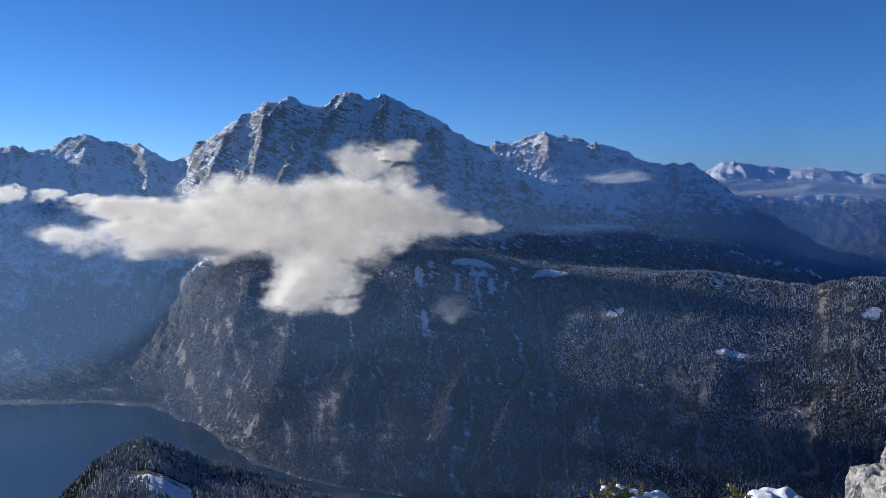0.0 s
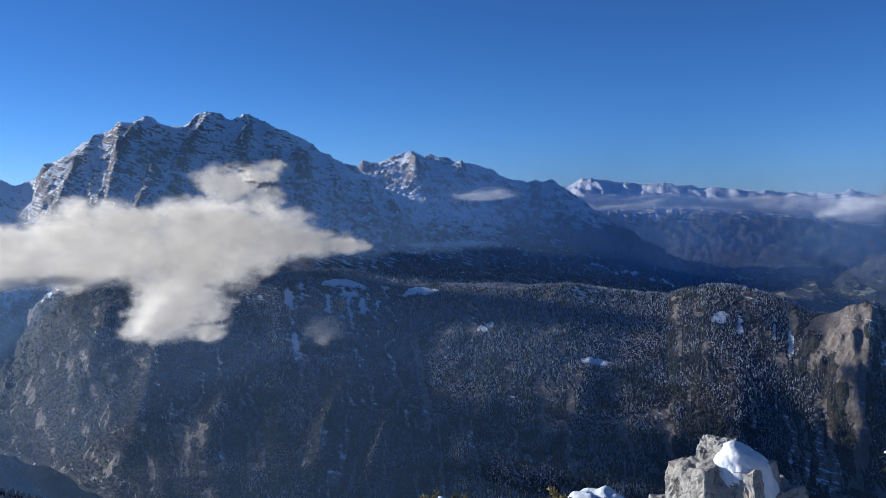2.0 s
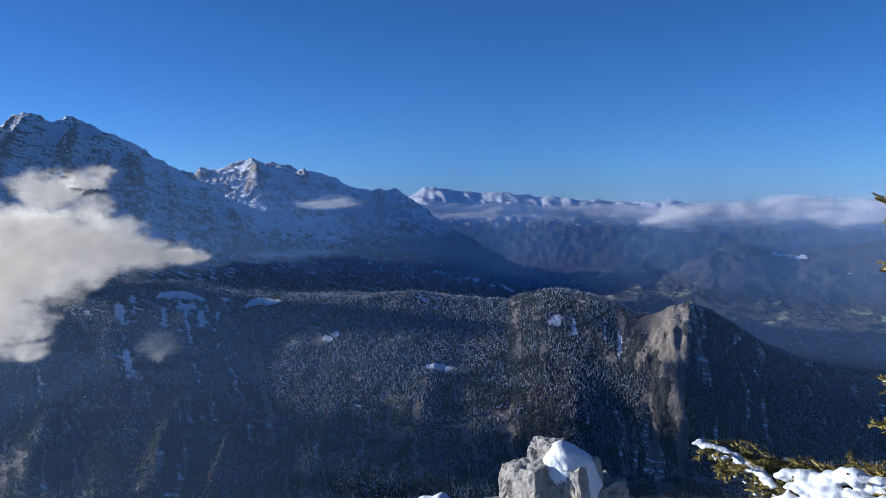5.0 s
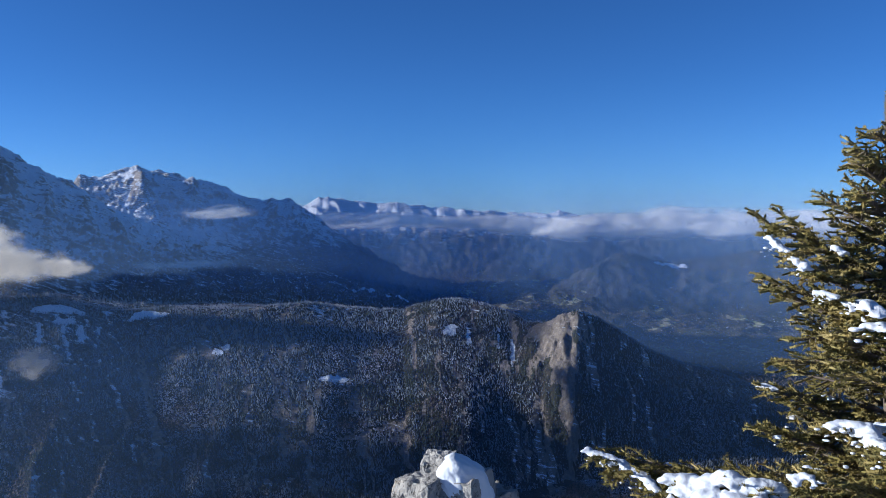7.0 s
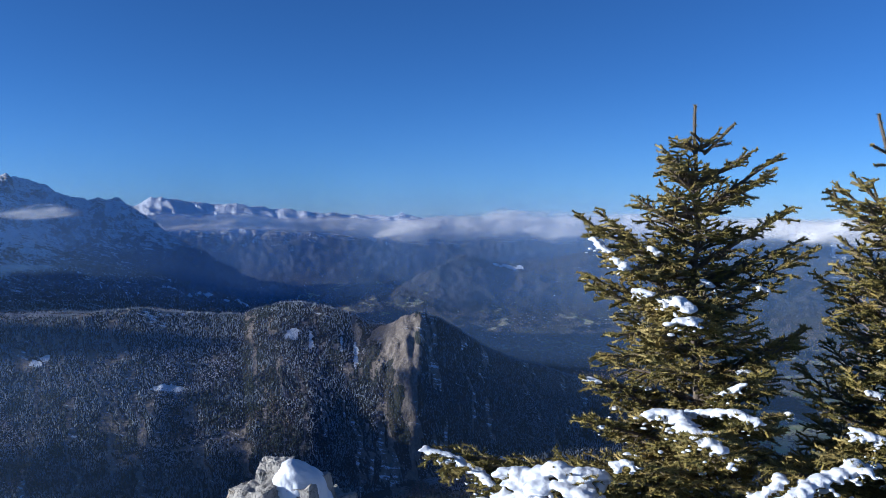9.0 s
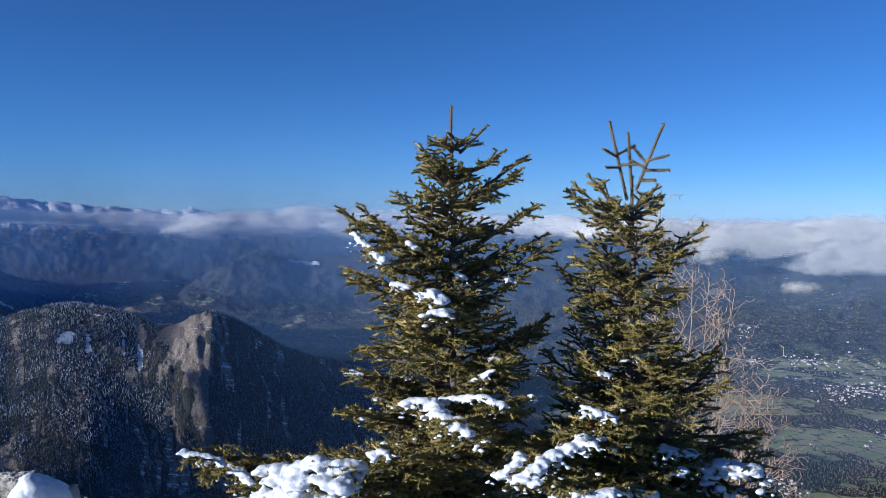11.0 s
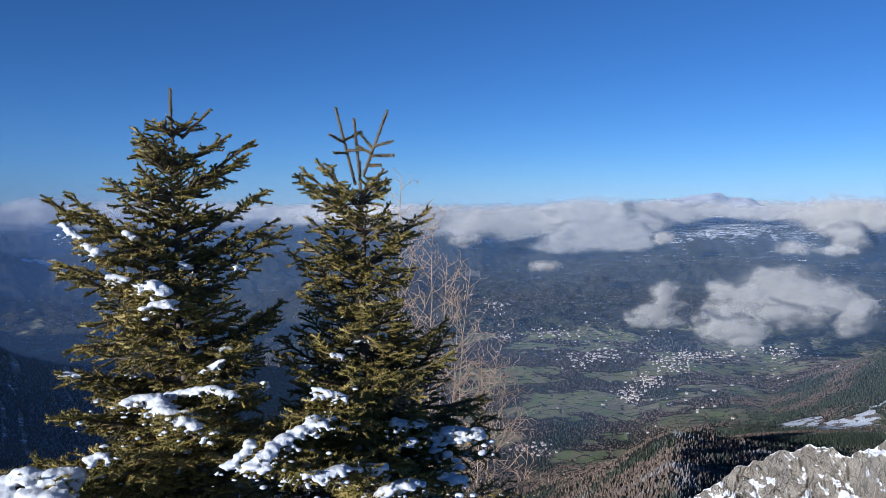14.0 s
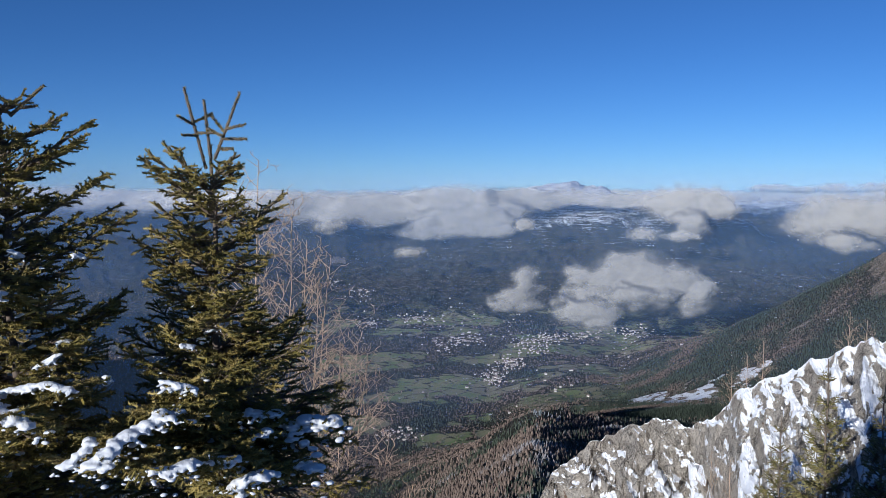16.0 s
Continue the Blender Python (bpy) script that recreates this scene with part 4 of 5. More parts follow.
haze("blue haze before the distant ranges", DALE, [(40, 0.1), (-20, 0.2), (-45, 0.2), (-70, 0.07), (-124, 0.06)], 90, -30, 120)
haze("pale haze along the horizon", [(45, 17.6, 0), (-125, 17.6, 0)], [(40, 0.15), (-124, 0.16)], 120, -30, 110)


# ---- near things ----
def tubes(p0, p1, r0, r1, sides=5):
    """Tapered tubes from p0 to p1 (n, 3) as verts and quads."""
    p0, p1 = np.asarray(p0, float), np.asarray(p1, float)
    ax = p1 - p0
    ax /= np.linalg.norm(ax, axis=1, keepdims=True) + 1e-9
    up = np.where(np.abs(ax[:, 2:3]) > 0.9, [[1.0, 0, 0]], [[0, 0, 1.0]])
    u = np.cross(ax, up)
    u /= np.linalg.norm(u, axis=1, keepdims=True)
    v = np.cross(ax, u)
    n = len(p0)
    q = np.arange(sides) * 2 * np.pi / sides
    spread = np.cos(q)[None, :, None] * u[:, None, :] + np.sin(q)[None, :, None] * v[:, None, :]
    lo = p0[:, None, :] + spread * np.asarray(r0, float).reshape(-1, 1, 1)
    hi = p1[:, None, :] + spread * np.asarray(r1, float).reshape(-1, 1, 1)
    verts = np.concatenate([lo, hi], 1).reshape(-1, 3)
    s = np.arange(sides)
    face = np.stack([s, (s + 1) % sides, sides + (s + 1) % sides, sides + s], -1)
    return verts, (face[None] + (np.arange(n) * 2 * sides)[:, None, None]).reshape(-1, 4)


def needles(p0, p1, per_metre, length, rand):
    """Short stiff needles round shoots from p0 to p1: thin triangles that point outwards and forwards."""
    p0, p1 = np.asarray(p0, float), np.asarray(p1, float)
    size = np.linalg.norm(p1 - p0, axis=1)
    count = np.maximum(4, (size * per_metre).astype(int))
    which = np.repeat(np.arange(len(p0)), count)
    f = rand.uniform(0.0, 1.04, len(which))
    ax = ((p1 - p0) / (size[:, None] + 1e-9))[which]
    out = rand.normal(0, 1, (len(which), 3))
    out[:, 2] += 0.35
    out -= ax * (out * ax).sum(1, keepdims=True)
    out /= np.linalg.norm(out, axis=1, keepdims=True) + 1e-9
    way = out * 0.9 + ax * 0.5
    base = p0[which] + (p1 - p0)[which] * f[:, None]
    side = np.cross(way, rand.normal(0, 1, (len(which), 3)))
    side /= np.linalg.norm(side, axis=1, keepdims=True) + 1e-9
    ln = length * rand.uniform(0.7, 1.15, len(which))[:, None]
    wd = 0.0031
    verts = np.stack([base - side * wd, base + side * wd, base + way * ln], 1).reshape(-1, 3)
    return verts, np.arange(len(verts)).reshape(-1, 3)


def unit(v):
    return v / (np.linalg.norm(v) + 1e-9)


def grow_branch(start, way, length, rand, wood, shoots, bend=0.25, order=0, radius=0.012):
    """One spruce branch: a bowed axis with short thick side shoots in its plane that fork once more."""
    steps = max(1, int(length / (0.04 if order == 0 else 0.04)))
    p, d = np.array(start, float), unit(np.array(way, float))
    seg = length / steps
    flat = unit(np.cross(d, (0, 0, 1.0)))
    hold = d.copy() if bend == 0 else None
    for k in range(steps):
        f = k / steps
        d = unit(d + np.array((0, 0, bend * (f - 0.3) * seg * 6)) + rand.normal(0, 0.05, 3))
        if hold is not None:
            d = unit(d + 0.5 * (hold - d))
        q = p + d * seg
        r = radius * (1 - 0.8 * f) + 0.0015
        wood.append((p, q, r, r * 0.92))
        if order > 0 or length * f > 0.12 or length < 0.3:
            shoots.append((p, q))
        if order < 2 and (k > 0 or order == 0) and f < 0.93:
            rest = length * (1 - f)
            for side in (-1, 1):
                if rand.uniform() < (0.92 if order == 0 else 0.62):
                    reach = min(rest * rand.uniform(0.35, 0.6) + 0.03, rand.uniform(0.09, 0.24) if order == 0 else rand.uniform(0.04, 0.075))
                    aim = d * rand.uniform(0.55, 0.85) + flat * side * rand.uniform(0.6, 1.0) + np.array((0, 0, rand.uniform(-0.45, 0.3)))
                    grow_branch(q, aim, reach, rand, wood, shoots, 0.5, order + 1, r * 0.55)
        p = q


def build_tree(name, label, wood, shoots, per_metre, rand, needle_len=0.015, mat=None):
    root = new(name)
    p0, p1, r0, r1 = (np.array(v) for v in zip(*wood))
    root.location = p0[np.argmin(p0[:, 2])]
    shift = -np.array(root.location)
    thick = r0 > 0.0048
    v, f = tubes(p0[thick], p1[thick], r0[thick], r1[thick], 4)
    part("trunk", mesh_from("trunk", v + shift, f, True), BARK, root)
    s0, s1 = (np.array(v) for v in zip(*shoots))
    v, f = needles(s0, s1, per_metre, needle_len, rand)
    v2, f2 = tubes(s0, s1, np.full(len(s0), 0.0062), np.full(len(s0), 0.0052), 3)
    f2 = np.concatenate([f2[:, [0, 1, 2]], f2[:, [0, 2, 3]]]) + len(v)
    part("crown", mesh_from("crown", np.concatenate([v, v2]) + shift, np.concatenate([f, f2])), mat or NEEDLES, root)
    return tagged(root, label, "tree")


def polar(az, el, d):
    a, e = radians(az), radians(el)
    return np.array((-math.sin(a) * math.cos(e) * d, math.cos(a) * math.cos(e) * d, math.sin(e) * d))


TWIGS = {}          # where each spruce has shoots that can carry snow


def bough_to(start, tip, rand, wood, shoots, radius=0.014):
    """A bough that leaves the stem at start and ends near tip, sagging a little between."""
    start, tip = np.array(start, float), np.array(tip, float)
    span = np.linalg.norm(tip - start)
    way = unit(tip - start)
    grow_branch(start, way + np.array((0, 0, 0.01)), span * 1.01, rand, wood, shoots, 0.0, 0, radius)


def spruce(name, label, apex, height, reach, seed, rise=0.5, spacing=0.2, per_metre=380, boughs=(), leaders=(), needle_len=0.0195, seg=40, dust=None, mat=None, thicket=1.3):
    """A young mountain spruce with a whorl of boughs for each year's growth; reach(depth below the tip) is the length of its boughs, which stand closer
    below the depth thicket. boughs are (depth, tip); leaders are (foot, tip, side shoots), each side shoot (share of the way up, tip)."""
    rand = np.random.RandomState(seed)
    wood, shoots = [], []
    apex = np.array(apex, float)
    n = seg
    pts = [apex + np.array((0.012 * math.sin(k * 0.5 + seed), 0.012 * math.cos(k * 0.4), -height * k / n)) for k in range(n + 1)]

    def stem(depth):
        f = min(n - 0.01, max(0, depth / height * n))
        i = int(f)
        return pts[i] + (pts[i + 1] - pts[i]) * (f - i)
    for k in range(n):
        r0, r1 = 0.0105 + 0.040 * ((k + 1) / n), 0.0105 + 0.040 * (k / n)
        wood.append((pts[k + 1], pts[k], r0 * 0.8, r1 * 0.8))
        if height * k / n < 0.42:
            shoots += [(pts[k + 1], pts[k])] * 3
    depth, turn = 0.27, rand.uniform(0, 360)
    while depth < height - 0.25:
        size, low = reach(depth), depth > thicket
        count = rand.randint(4, 6) if depth < 0.9 else rand.randint(5, 7) if not low else 7
        turn += 37
        for k in range(count):
            h = turn + k * 360 / count + rand.uniform(-16, 16)
            lift = rise * (1.4 - 1.15 * min(1, max(0, depth - 0.8) / 1.2))
            ln = size * rand.uniform(0.62, 1.12)
            way = np.array((math.cos(radians(h)), math.sin(radians(h)), lift * rand.uniform(0.75, 1.3)))
            grow_branch(stem(depth + rand.uniform(-0.025, 0.025)), way, ln, rand, wood, shoots, 0.22 + 0.25 * min(1, depth), 0, 0.006 + 0.010 * min(1, ln))
        for k in range(2 if not low else 0):                   # weak shoots between the whorls
            h = rand.uniform(0, 360)
            grow_branch(stem(depth + spacing * rand.uniform(0.3, 0.7)), (math.cos(radians(h)), math.sin(radians(h)), 0.35), size * rand.uniform(0.2, 0.4), rand, wood, shoots, 0.2, 1, 0.004)
        depth += spacing * (0.72 if low else 1.0) * rand.uniform(0.85, 1.12)
    for low, tip in boughs:
        bough_to(stem(low), tip, rand, wood, shoots)

    def leader(a, b, thick):
        steps = max(2, int(np.linalg.norm(b - a) / 0.05))
        for k in range(steps):
            p, q = a + (b - a) * (k / steps), a + (b - a) * ((k + 1) / steps)
            wood.append((p, q, thick * (1.1 - 0.3 * k / steps), thick * (1.1 - 0.3 * (k + 1) / steps)))
            shoots.extend([(p, q)] * 3)
    for foot, tip, sides in leaders:
        foot, tip = np.array(foot, float), np.array(tip, float)
        leader(foot, tip, 0.0088)
        for share, end in sides:
            leader(foot + (tip - foot) * share, np.array(end, float), 0.007)
    tree = build_tree(name, label, wood, shoots, per_metre, rand, needle_len, mat)
    TWIGS[label] = np.array([b for a, b in shoots])
    if dust:
        pick = [a for a, b in shoots if apex[2] - a[2] > dust[1] and rand.uniform() < 0.5 * min(1, apex[2] - a[2] - dust[1])]
        picks = rand.permutation(len(pick))[:dust[0]]
        snow_pads("snow", "small lumps of snow left on spruce twigs", [(pick[k] + np.array((0, 0, 0.004)), rand.uniform(0.018, 0.05), rand.randint(1, 4)) for k in picks], seed)
    return tree


BALL = bmesh.new()
bmesh.ops.create_icosphere(BALL, subdivisions=2, radius=1.0)
BALL_V = np.array([v.co for v in BALL.verts])
BALL_F = np.array([[v.index for v in f.verts] for f in BALL.faces])
BALL.free()


def snow_pads(name, label, pads, seed, mat=None):
    """Cushions of snow: (place, size in metres, count of lumps). Each lump is flattened, uneven and sags over its bough."""
    rand = np.random.RandomState(seed)
    vs, fs, at = [], [], 0
    for place, size, count in pads:
        count = 3 * count
        lengthwise = rand.uniform(0, 6.28)
        for k in range(count):
            off = rand.normal(0, 0.62, 3) * np.array((1.0, 0.55, 0.0)) * size * (count > 1)
            turn = np.array((off[0] * math.cos(lengthwise) - off[1] * math.sin(lengthwise), off[0] * math.sin(lengthwise) + off[1] * math.cos(lengthwise), 0))
            c = np.array(place) + turn - np.array((0, 0, 0.45 * (off @ off) / size + rand.uniform(0, 0.12) * size))
            r = size * rand.uniform(0.28, 0.55)
            v = BALL_V.copy()
            ph = rand.uniform(0, 6.28, 6)
            bump = 1 + 0.16 * np.sin(2.3 * v[:, 0] + ph[0]) * np.sin(2.1 * v[:, 1] + ph[1]) + 0.10 * np.sin(5.1 * v[:, 0] + ph[2]) * np.sin(4.7 * v[:, 1] + 3.3 * v[:, 2] + ph[3]) + 0.05 * np.sin(9 * v[:, 0] + ph[4]) * np.sin(11 * v[:, 1] + 7 * v[:, 2] + ph[5])
            flat = np.where(v[:, 2] > 0, 0.46, 0.34 + 0.25 * np.sin(3 * v[:, 0] + ph[2]) ** 2)
            v = v * bump[:, None] * np.stack([np.ones(len(v)), np.ones(len(v)), flat], -1) * r
            v[:, :2] *= np.array((rand.uniform(0.8, 1.35), rand.uniform(0.8, 1.35)))
            vs.append(v + c)
            fs.append(BALL_F + at)
            at += len(v)
    ob = part(name, mesh_from(name, np.concatenate(vs), np.concatenate(fs), True), mat or SNOW)
    melt = ob.modifiers.new("melt", "REMESH")
    melt.mode, melt.voxel_size, melt.use_smooth_shade = "VOXEL", 0.008, True
    ease = ob.modifiers.new("ease", "SMOOTH")
    ease.factor, ease.iterations = 0.5, 5
    return tagged(ob, label, "snow", kind="stuff")


# snow on the spruces: places along a bough (heading, elevation, metres) and half width
A_TRAILS = [([(-52.3, -13.9, 4.35), (-53.1, -13.3, 4.35), (-54.1, -13.6, 4.3), (-55.2, -14.2, 4.2), (-56.4, -15.2, 4.1), (-57.1, -16.0, 4.05)], 0.036),
            ([(-54.7, -13.7, 4.4), (-56.3, -13.5, 4.35), (-57.9, -13.2, 4.3), (-59.6, -14.1, 4.25)], 0.026), ([(-48.3, -11.6, 4.75), (-49.4, -11.7, 4.7)], 0.02),
            ([(-49.1, -15.0, 4.6), (-49.5, -14.9, 4.6)], 0.018), ([(-57.4, -12.4, 4.5), (-59.2, -12.0, 4.4)], 0.018), ([(-51.0, -16.3, 4.3), (-51.5, -16.3, 4.3)], 0.018),
            ([(-49.7, -17.4, 4.2), (-50.4, -17.2, 4.2), (-51.0, -17.3, 4.2)], 0.028), ([(-49.0, -1.8, 4.55), (-49.6, -2.6, 4.5)], 0.024), ([(-50.0, -3.2, 4.45), (-50.9, -3.7, 4.4)], 0.026),
            ([(-52.4, -2.5, 4.5), (-53.2, -2.8, 4.5)], 0.02), ([(-51.4, -5.0, 4.4), (-52.4, -5.4, 4.35)], 0.026), ([(-53.5, -5.9, 4.4), (-54.6, -6.1, 4.3), (-55.2, -6.6, 4.3)], 0.034),
            ([(-54.2, -7.5, 4.3), (-55.6, -7.3, 4.3)], 0.032), ([(-56.2, -4.8, 4.5), (-56.9, -4.9, 4.5)], 0.018), ([(-59.9, -5.0, 4.6), (-60.5, -5.2, 4.6)], 0.016)]
LOW_TRAILS = [([(-42.4, -17.8, 4.6), (-44.0, -17.8, 4.5), (-45.7, -17.6, 4.4), (-47.6, -17.8, 4.35), (-49.2, -18.2, 4.35)], 0.062), ([(-46.4, -19.0, 4.3), (-48.2, -19.1, 4.25)], 0.055),
              ([(-43.3, -18.7, 4.5), (-45.1, -18.9, 4.35)], 0.06), ([(-36.5, -16.3, 5.0), (-38.2, -17.0, 4.95), (-40.0, -17.9, 4.85), (-41.4, -19.0, 4.7)], 0.03), ([(-41.8, -19.8, 4.6), (-44.5, -20.3, 4.4), (-47.5, -20.6, 4.3)], 0.06)]
B_TRAILS = [([(-57.7, -18.6, 4.0), (-59.2, -18.0, 4.0), (-60.2, -17.9, 4.0), (-60.8, -17.4, 4.1)], 0.026), ([(-60.8, -18.9, 4.0), (-62.0, -18.2, 4.0), (-63.4, -17.5, 4.05), (-64.4, -16.5, 4.1), (-65.6, -15.6, 4.2)], 0.036),
            ([(-62.0, -19.3, 3.95), (-62.3, -18.9, 3.95)], 0.03), ([(-64.8, -13.5, 4.3), (-65.9, -13.9, 4.3), (-67.6, -14.3, 4.3)], 0.028), ([(-65.9, -16.0, 4.2), (-66.8, -15.9, 4.2)], 0.024), ([(-65.4, -16.7, 4.1), (-66.4, -16.5, 4.1)], 0.024),
            ([(-61.3, -13.1, 4.5), (-62.0, -13.8, 4.5)], 0.018), ([(-73.8, -17.2, 4.9), (-75.1, -17.0, 4.85), (-77.0, -17.0, 4.85)], 0.062), ([(-70.6, -16.1, 4.7), (-72.7, -16.4, 4.7)], 0.036), ([(-74.5, -20.2, 4.7), (-75.9, -20.1, 4.7)], 0.05),
            ([(-70.1, -21.1, 4.4), (-71.6, -20.7, 4.35), (-72.8, -20.4, 4.4)], 0.045), ([(-68.9, -10.0, 4.8), (-70.2, -10.0, 4.8)], 0.02), ([(-68.7, -19.3, 4.3), (-70.8, -19.2, 4.3)], 0.026), ([(-71.9, -17.8, 4.6), (-72.5, -17.4, 4.6)], 0.03),
            ([(-65.0, -19.7, 4.0), (-66.1, -20.0, 4.0), (-67.7, -19.5, 4.05)], 0.036), ([(-66.4, -11.3, 4.7), (-67.2, -11.6, 4.7)], 0.018)]


def under(trails, depth):
    """Boughs that carry the snow: each ends just below the outer end of a trail."""
    return [(depth(line[-1][1]), polar(line[-1][0], line[-1][1] - 0.3, line[-1][2])) for line, wide in trails if wide > 0.022] + \
           [(depth(line[0][1]), polar(line[0][0], line[0][1] - 0.3, line[0][2])) for line, wide in trails if wide > 0.03]


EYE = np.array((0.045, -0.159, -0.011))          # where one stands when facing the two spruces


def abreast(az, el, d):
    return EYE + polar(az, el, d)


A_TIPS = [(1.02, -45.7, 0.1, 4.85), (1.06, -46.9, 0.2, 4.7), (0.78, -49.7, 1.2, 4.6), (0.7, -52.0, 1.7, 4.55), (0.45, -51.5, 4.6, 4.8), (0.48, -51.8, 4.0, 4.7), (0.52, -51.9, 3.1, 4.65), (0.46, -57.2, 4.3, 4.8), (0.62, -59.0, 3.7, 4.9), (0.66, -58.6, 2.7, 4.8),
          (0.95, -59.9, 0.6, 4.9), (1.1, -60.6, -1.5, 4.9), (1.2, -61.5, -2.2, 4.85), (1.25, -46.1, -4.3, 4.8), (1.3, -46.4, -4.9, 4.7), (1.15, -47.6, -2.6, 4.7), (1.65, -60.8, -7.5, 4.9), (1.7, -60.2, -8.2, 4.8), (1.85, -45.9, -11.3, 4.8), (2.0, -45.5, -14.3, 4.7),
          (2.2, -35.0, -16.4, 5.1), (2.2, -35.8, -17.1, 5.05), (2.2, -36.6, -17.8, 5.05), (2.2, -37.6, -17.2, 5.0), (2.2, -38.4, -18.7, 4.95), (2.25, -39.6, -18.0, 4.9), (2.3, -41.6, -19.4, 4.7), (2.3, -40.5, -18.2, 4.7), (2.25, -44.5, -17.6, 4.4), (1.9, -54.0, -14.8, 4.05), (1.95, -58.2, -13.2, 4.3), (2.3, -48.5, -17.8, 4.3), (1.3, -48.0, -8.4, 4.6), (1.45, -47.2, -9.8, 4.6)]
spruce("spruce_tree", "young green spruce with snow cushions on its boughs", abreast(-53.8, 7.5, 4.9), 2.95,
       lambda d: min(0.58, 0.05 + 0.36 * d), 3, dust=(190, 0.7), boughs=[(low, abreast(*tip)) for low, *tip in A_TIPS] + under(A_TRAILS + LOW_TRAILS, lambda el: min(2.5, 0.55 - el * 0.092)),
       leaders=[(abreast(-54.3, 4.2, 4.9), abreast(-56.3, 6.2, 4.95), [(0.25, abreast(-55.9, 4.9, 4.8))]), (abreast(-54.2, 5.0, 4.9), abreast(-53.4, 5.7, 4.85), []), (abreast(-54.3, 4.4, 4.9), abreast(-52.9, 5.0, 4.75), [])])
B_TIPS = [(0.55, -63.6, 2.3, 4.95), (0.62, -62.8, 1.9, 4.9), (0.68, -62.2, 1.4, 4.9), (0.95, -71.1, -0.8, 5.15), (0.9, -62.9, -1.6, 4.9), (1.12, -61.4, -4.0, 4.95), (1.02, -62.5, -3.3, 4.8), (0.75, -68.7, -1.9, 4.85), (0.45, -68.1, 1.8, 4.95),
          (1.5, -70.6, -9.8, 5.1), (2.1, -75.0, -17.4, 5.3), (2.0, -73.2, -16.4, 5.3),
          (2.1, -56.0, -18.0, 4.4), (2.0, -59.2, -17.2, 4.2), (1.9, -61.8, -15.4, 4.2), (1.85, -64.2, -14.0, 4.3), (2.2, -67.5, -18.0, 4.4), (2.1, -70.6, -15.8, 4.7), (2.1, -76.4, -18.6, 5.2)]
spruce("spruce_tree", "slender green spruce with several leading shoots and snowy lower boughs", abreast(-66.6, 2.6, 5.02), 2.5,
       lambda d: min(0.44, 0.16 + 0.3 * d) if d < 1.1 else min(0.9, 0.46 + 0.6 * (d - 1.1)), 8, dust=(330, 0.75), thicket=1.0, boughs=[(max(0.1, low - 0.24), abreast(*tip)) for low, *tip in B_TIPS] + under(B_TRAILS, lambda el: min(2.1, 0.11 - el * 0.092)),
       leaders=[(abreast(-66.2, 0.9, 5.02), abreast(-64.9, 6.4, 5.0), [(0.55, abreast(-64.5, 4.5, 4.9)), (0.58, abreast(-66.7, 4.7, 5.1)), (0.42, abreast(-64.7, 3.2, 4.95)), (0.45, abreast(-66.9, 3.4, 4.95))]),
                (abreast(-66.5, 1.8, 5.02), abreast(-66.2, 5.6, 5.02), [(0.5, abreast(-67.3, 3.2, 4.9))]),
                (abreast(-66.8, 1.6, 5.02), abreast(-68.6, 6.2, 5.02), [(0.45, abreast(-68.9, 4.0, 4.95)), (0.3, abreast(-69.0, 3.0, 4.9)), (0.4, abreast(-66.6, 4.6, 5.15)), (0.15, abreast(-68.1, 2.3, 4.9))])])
ALL_TWIGS = np.concatenate(list(TWIGS.values()))


def resting(place):
    """The place moved onto the nearest shoot, so that the snow lies on it."""
    d = np.linalg.norm((ALL_TWIGS - place) * np.array((1, 1, 1.6)), axis=1)
    return ALL_TWIGS[np.argmin(d)] + np.array((0, 0, 0.015))


def snow_trails(label, trails, seed, snap=0.6, ease_steps=6):
    """Snow lying along boughs: for each a line of places and its half width; it sags, breaks and drips over the sides."""
    rand = np.random.RandomState(seed)
    vs, fs, at = [], [], 0
    for line, wide in trails:
        pts = [polar(*p) for p in line]
        pts = [(1 - snap) * p + snap * resting(p) for p in pts]
        for a, b in zip(pts[:-1], pts[1:]):
            n = max(2, int(np.linalg.norm(b - a) / (0.33 * wide)))
            for k in range(n):
                c = a + (b - a) * (k + rand.uniform(-0.3, 0.3)) / n
                for extra in range(7):
                    core = extra < 2
                    r = wide * (rand.uniform(0.5, 0.8) if core else rand.uniform(0.18, 0.48))
                    side = rand.normal(0, 0.35 if core else 1.0, 3) * wide * np.array((1, 1, 0.2))
                    q = c + side - np.array((0, 0, 0.35 * (side @ side) / wide + wide * 0.35 * rand.uniform(0, 1)))
                    v = BALL_V * np.array((rand.uniform(0.85, 1.5), rand.uniform(0.85, 1.5), rand.uniform(0.4, 0.7))) * r
                    v = v * (1 + 0.12 * np.sin(BALL_V @ rand.normal(0, 3, 3) + rand.uniform(0, 6)))[:, None]
                    vs.append(v + q)
                    fs.append(BALL_F + at)
                    at += len(v)
    ob = part("snow", mesh_from("snow", np.concatenate(vs), np.concatenate(fs), True), SNOW)
    melt = ob.modifiers.new("melt", "REMESH")
    melt.mode, melt.voxel_size, melt.use_smooth_shade = "VOXEL", 0.006, True
    ease = ob.modifiers.new("ease", "SMOOTH")
    ease.factor, ease.iterations = 0.5, ease_steps
    return tagged(ob, label, "snow", kind="stuff")


snow_trails("white snow caught along the boughs of a spruce", A_TRAILS, 1)
snow_trails("thick white snow lying on low spruce boughs", LOW_TRAILS, 2, ease_steps=18)
snow_trails("snow lying along the lower boughs of a slender spruce", B_TRAILS, 3)


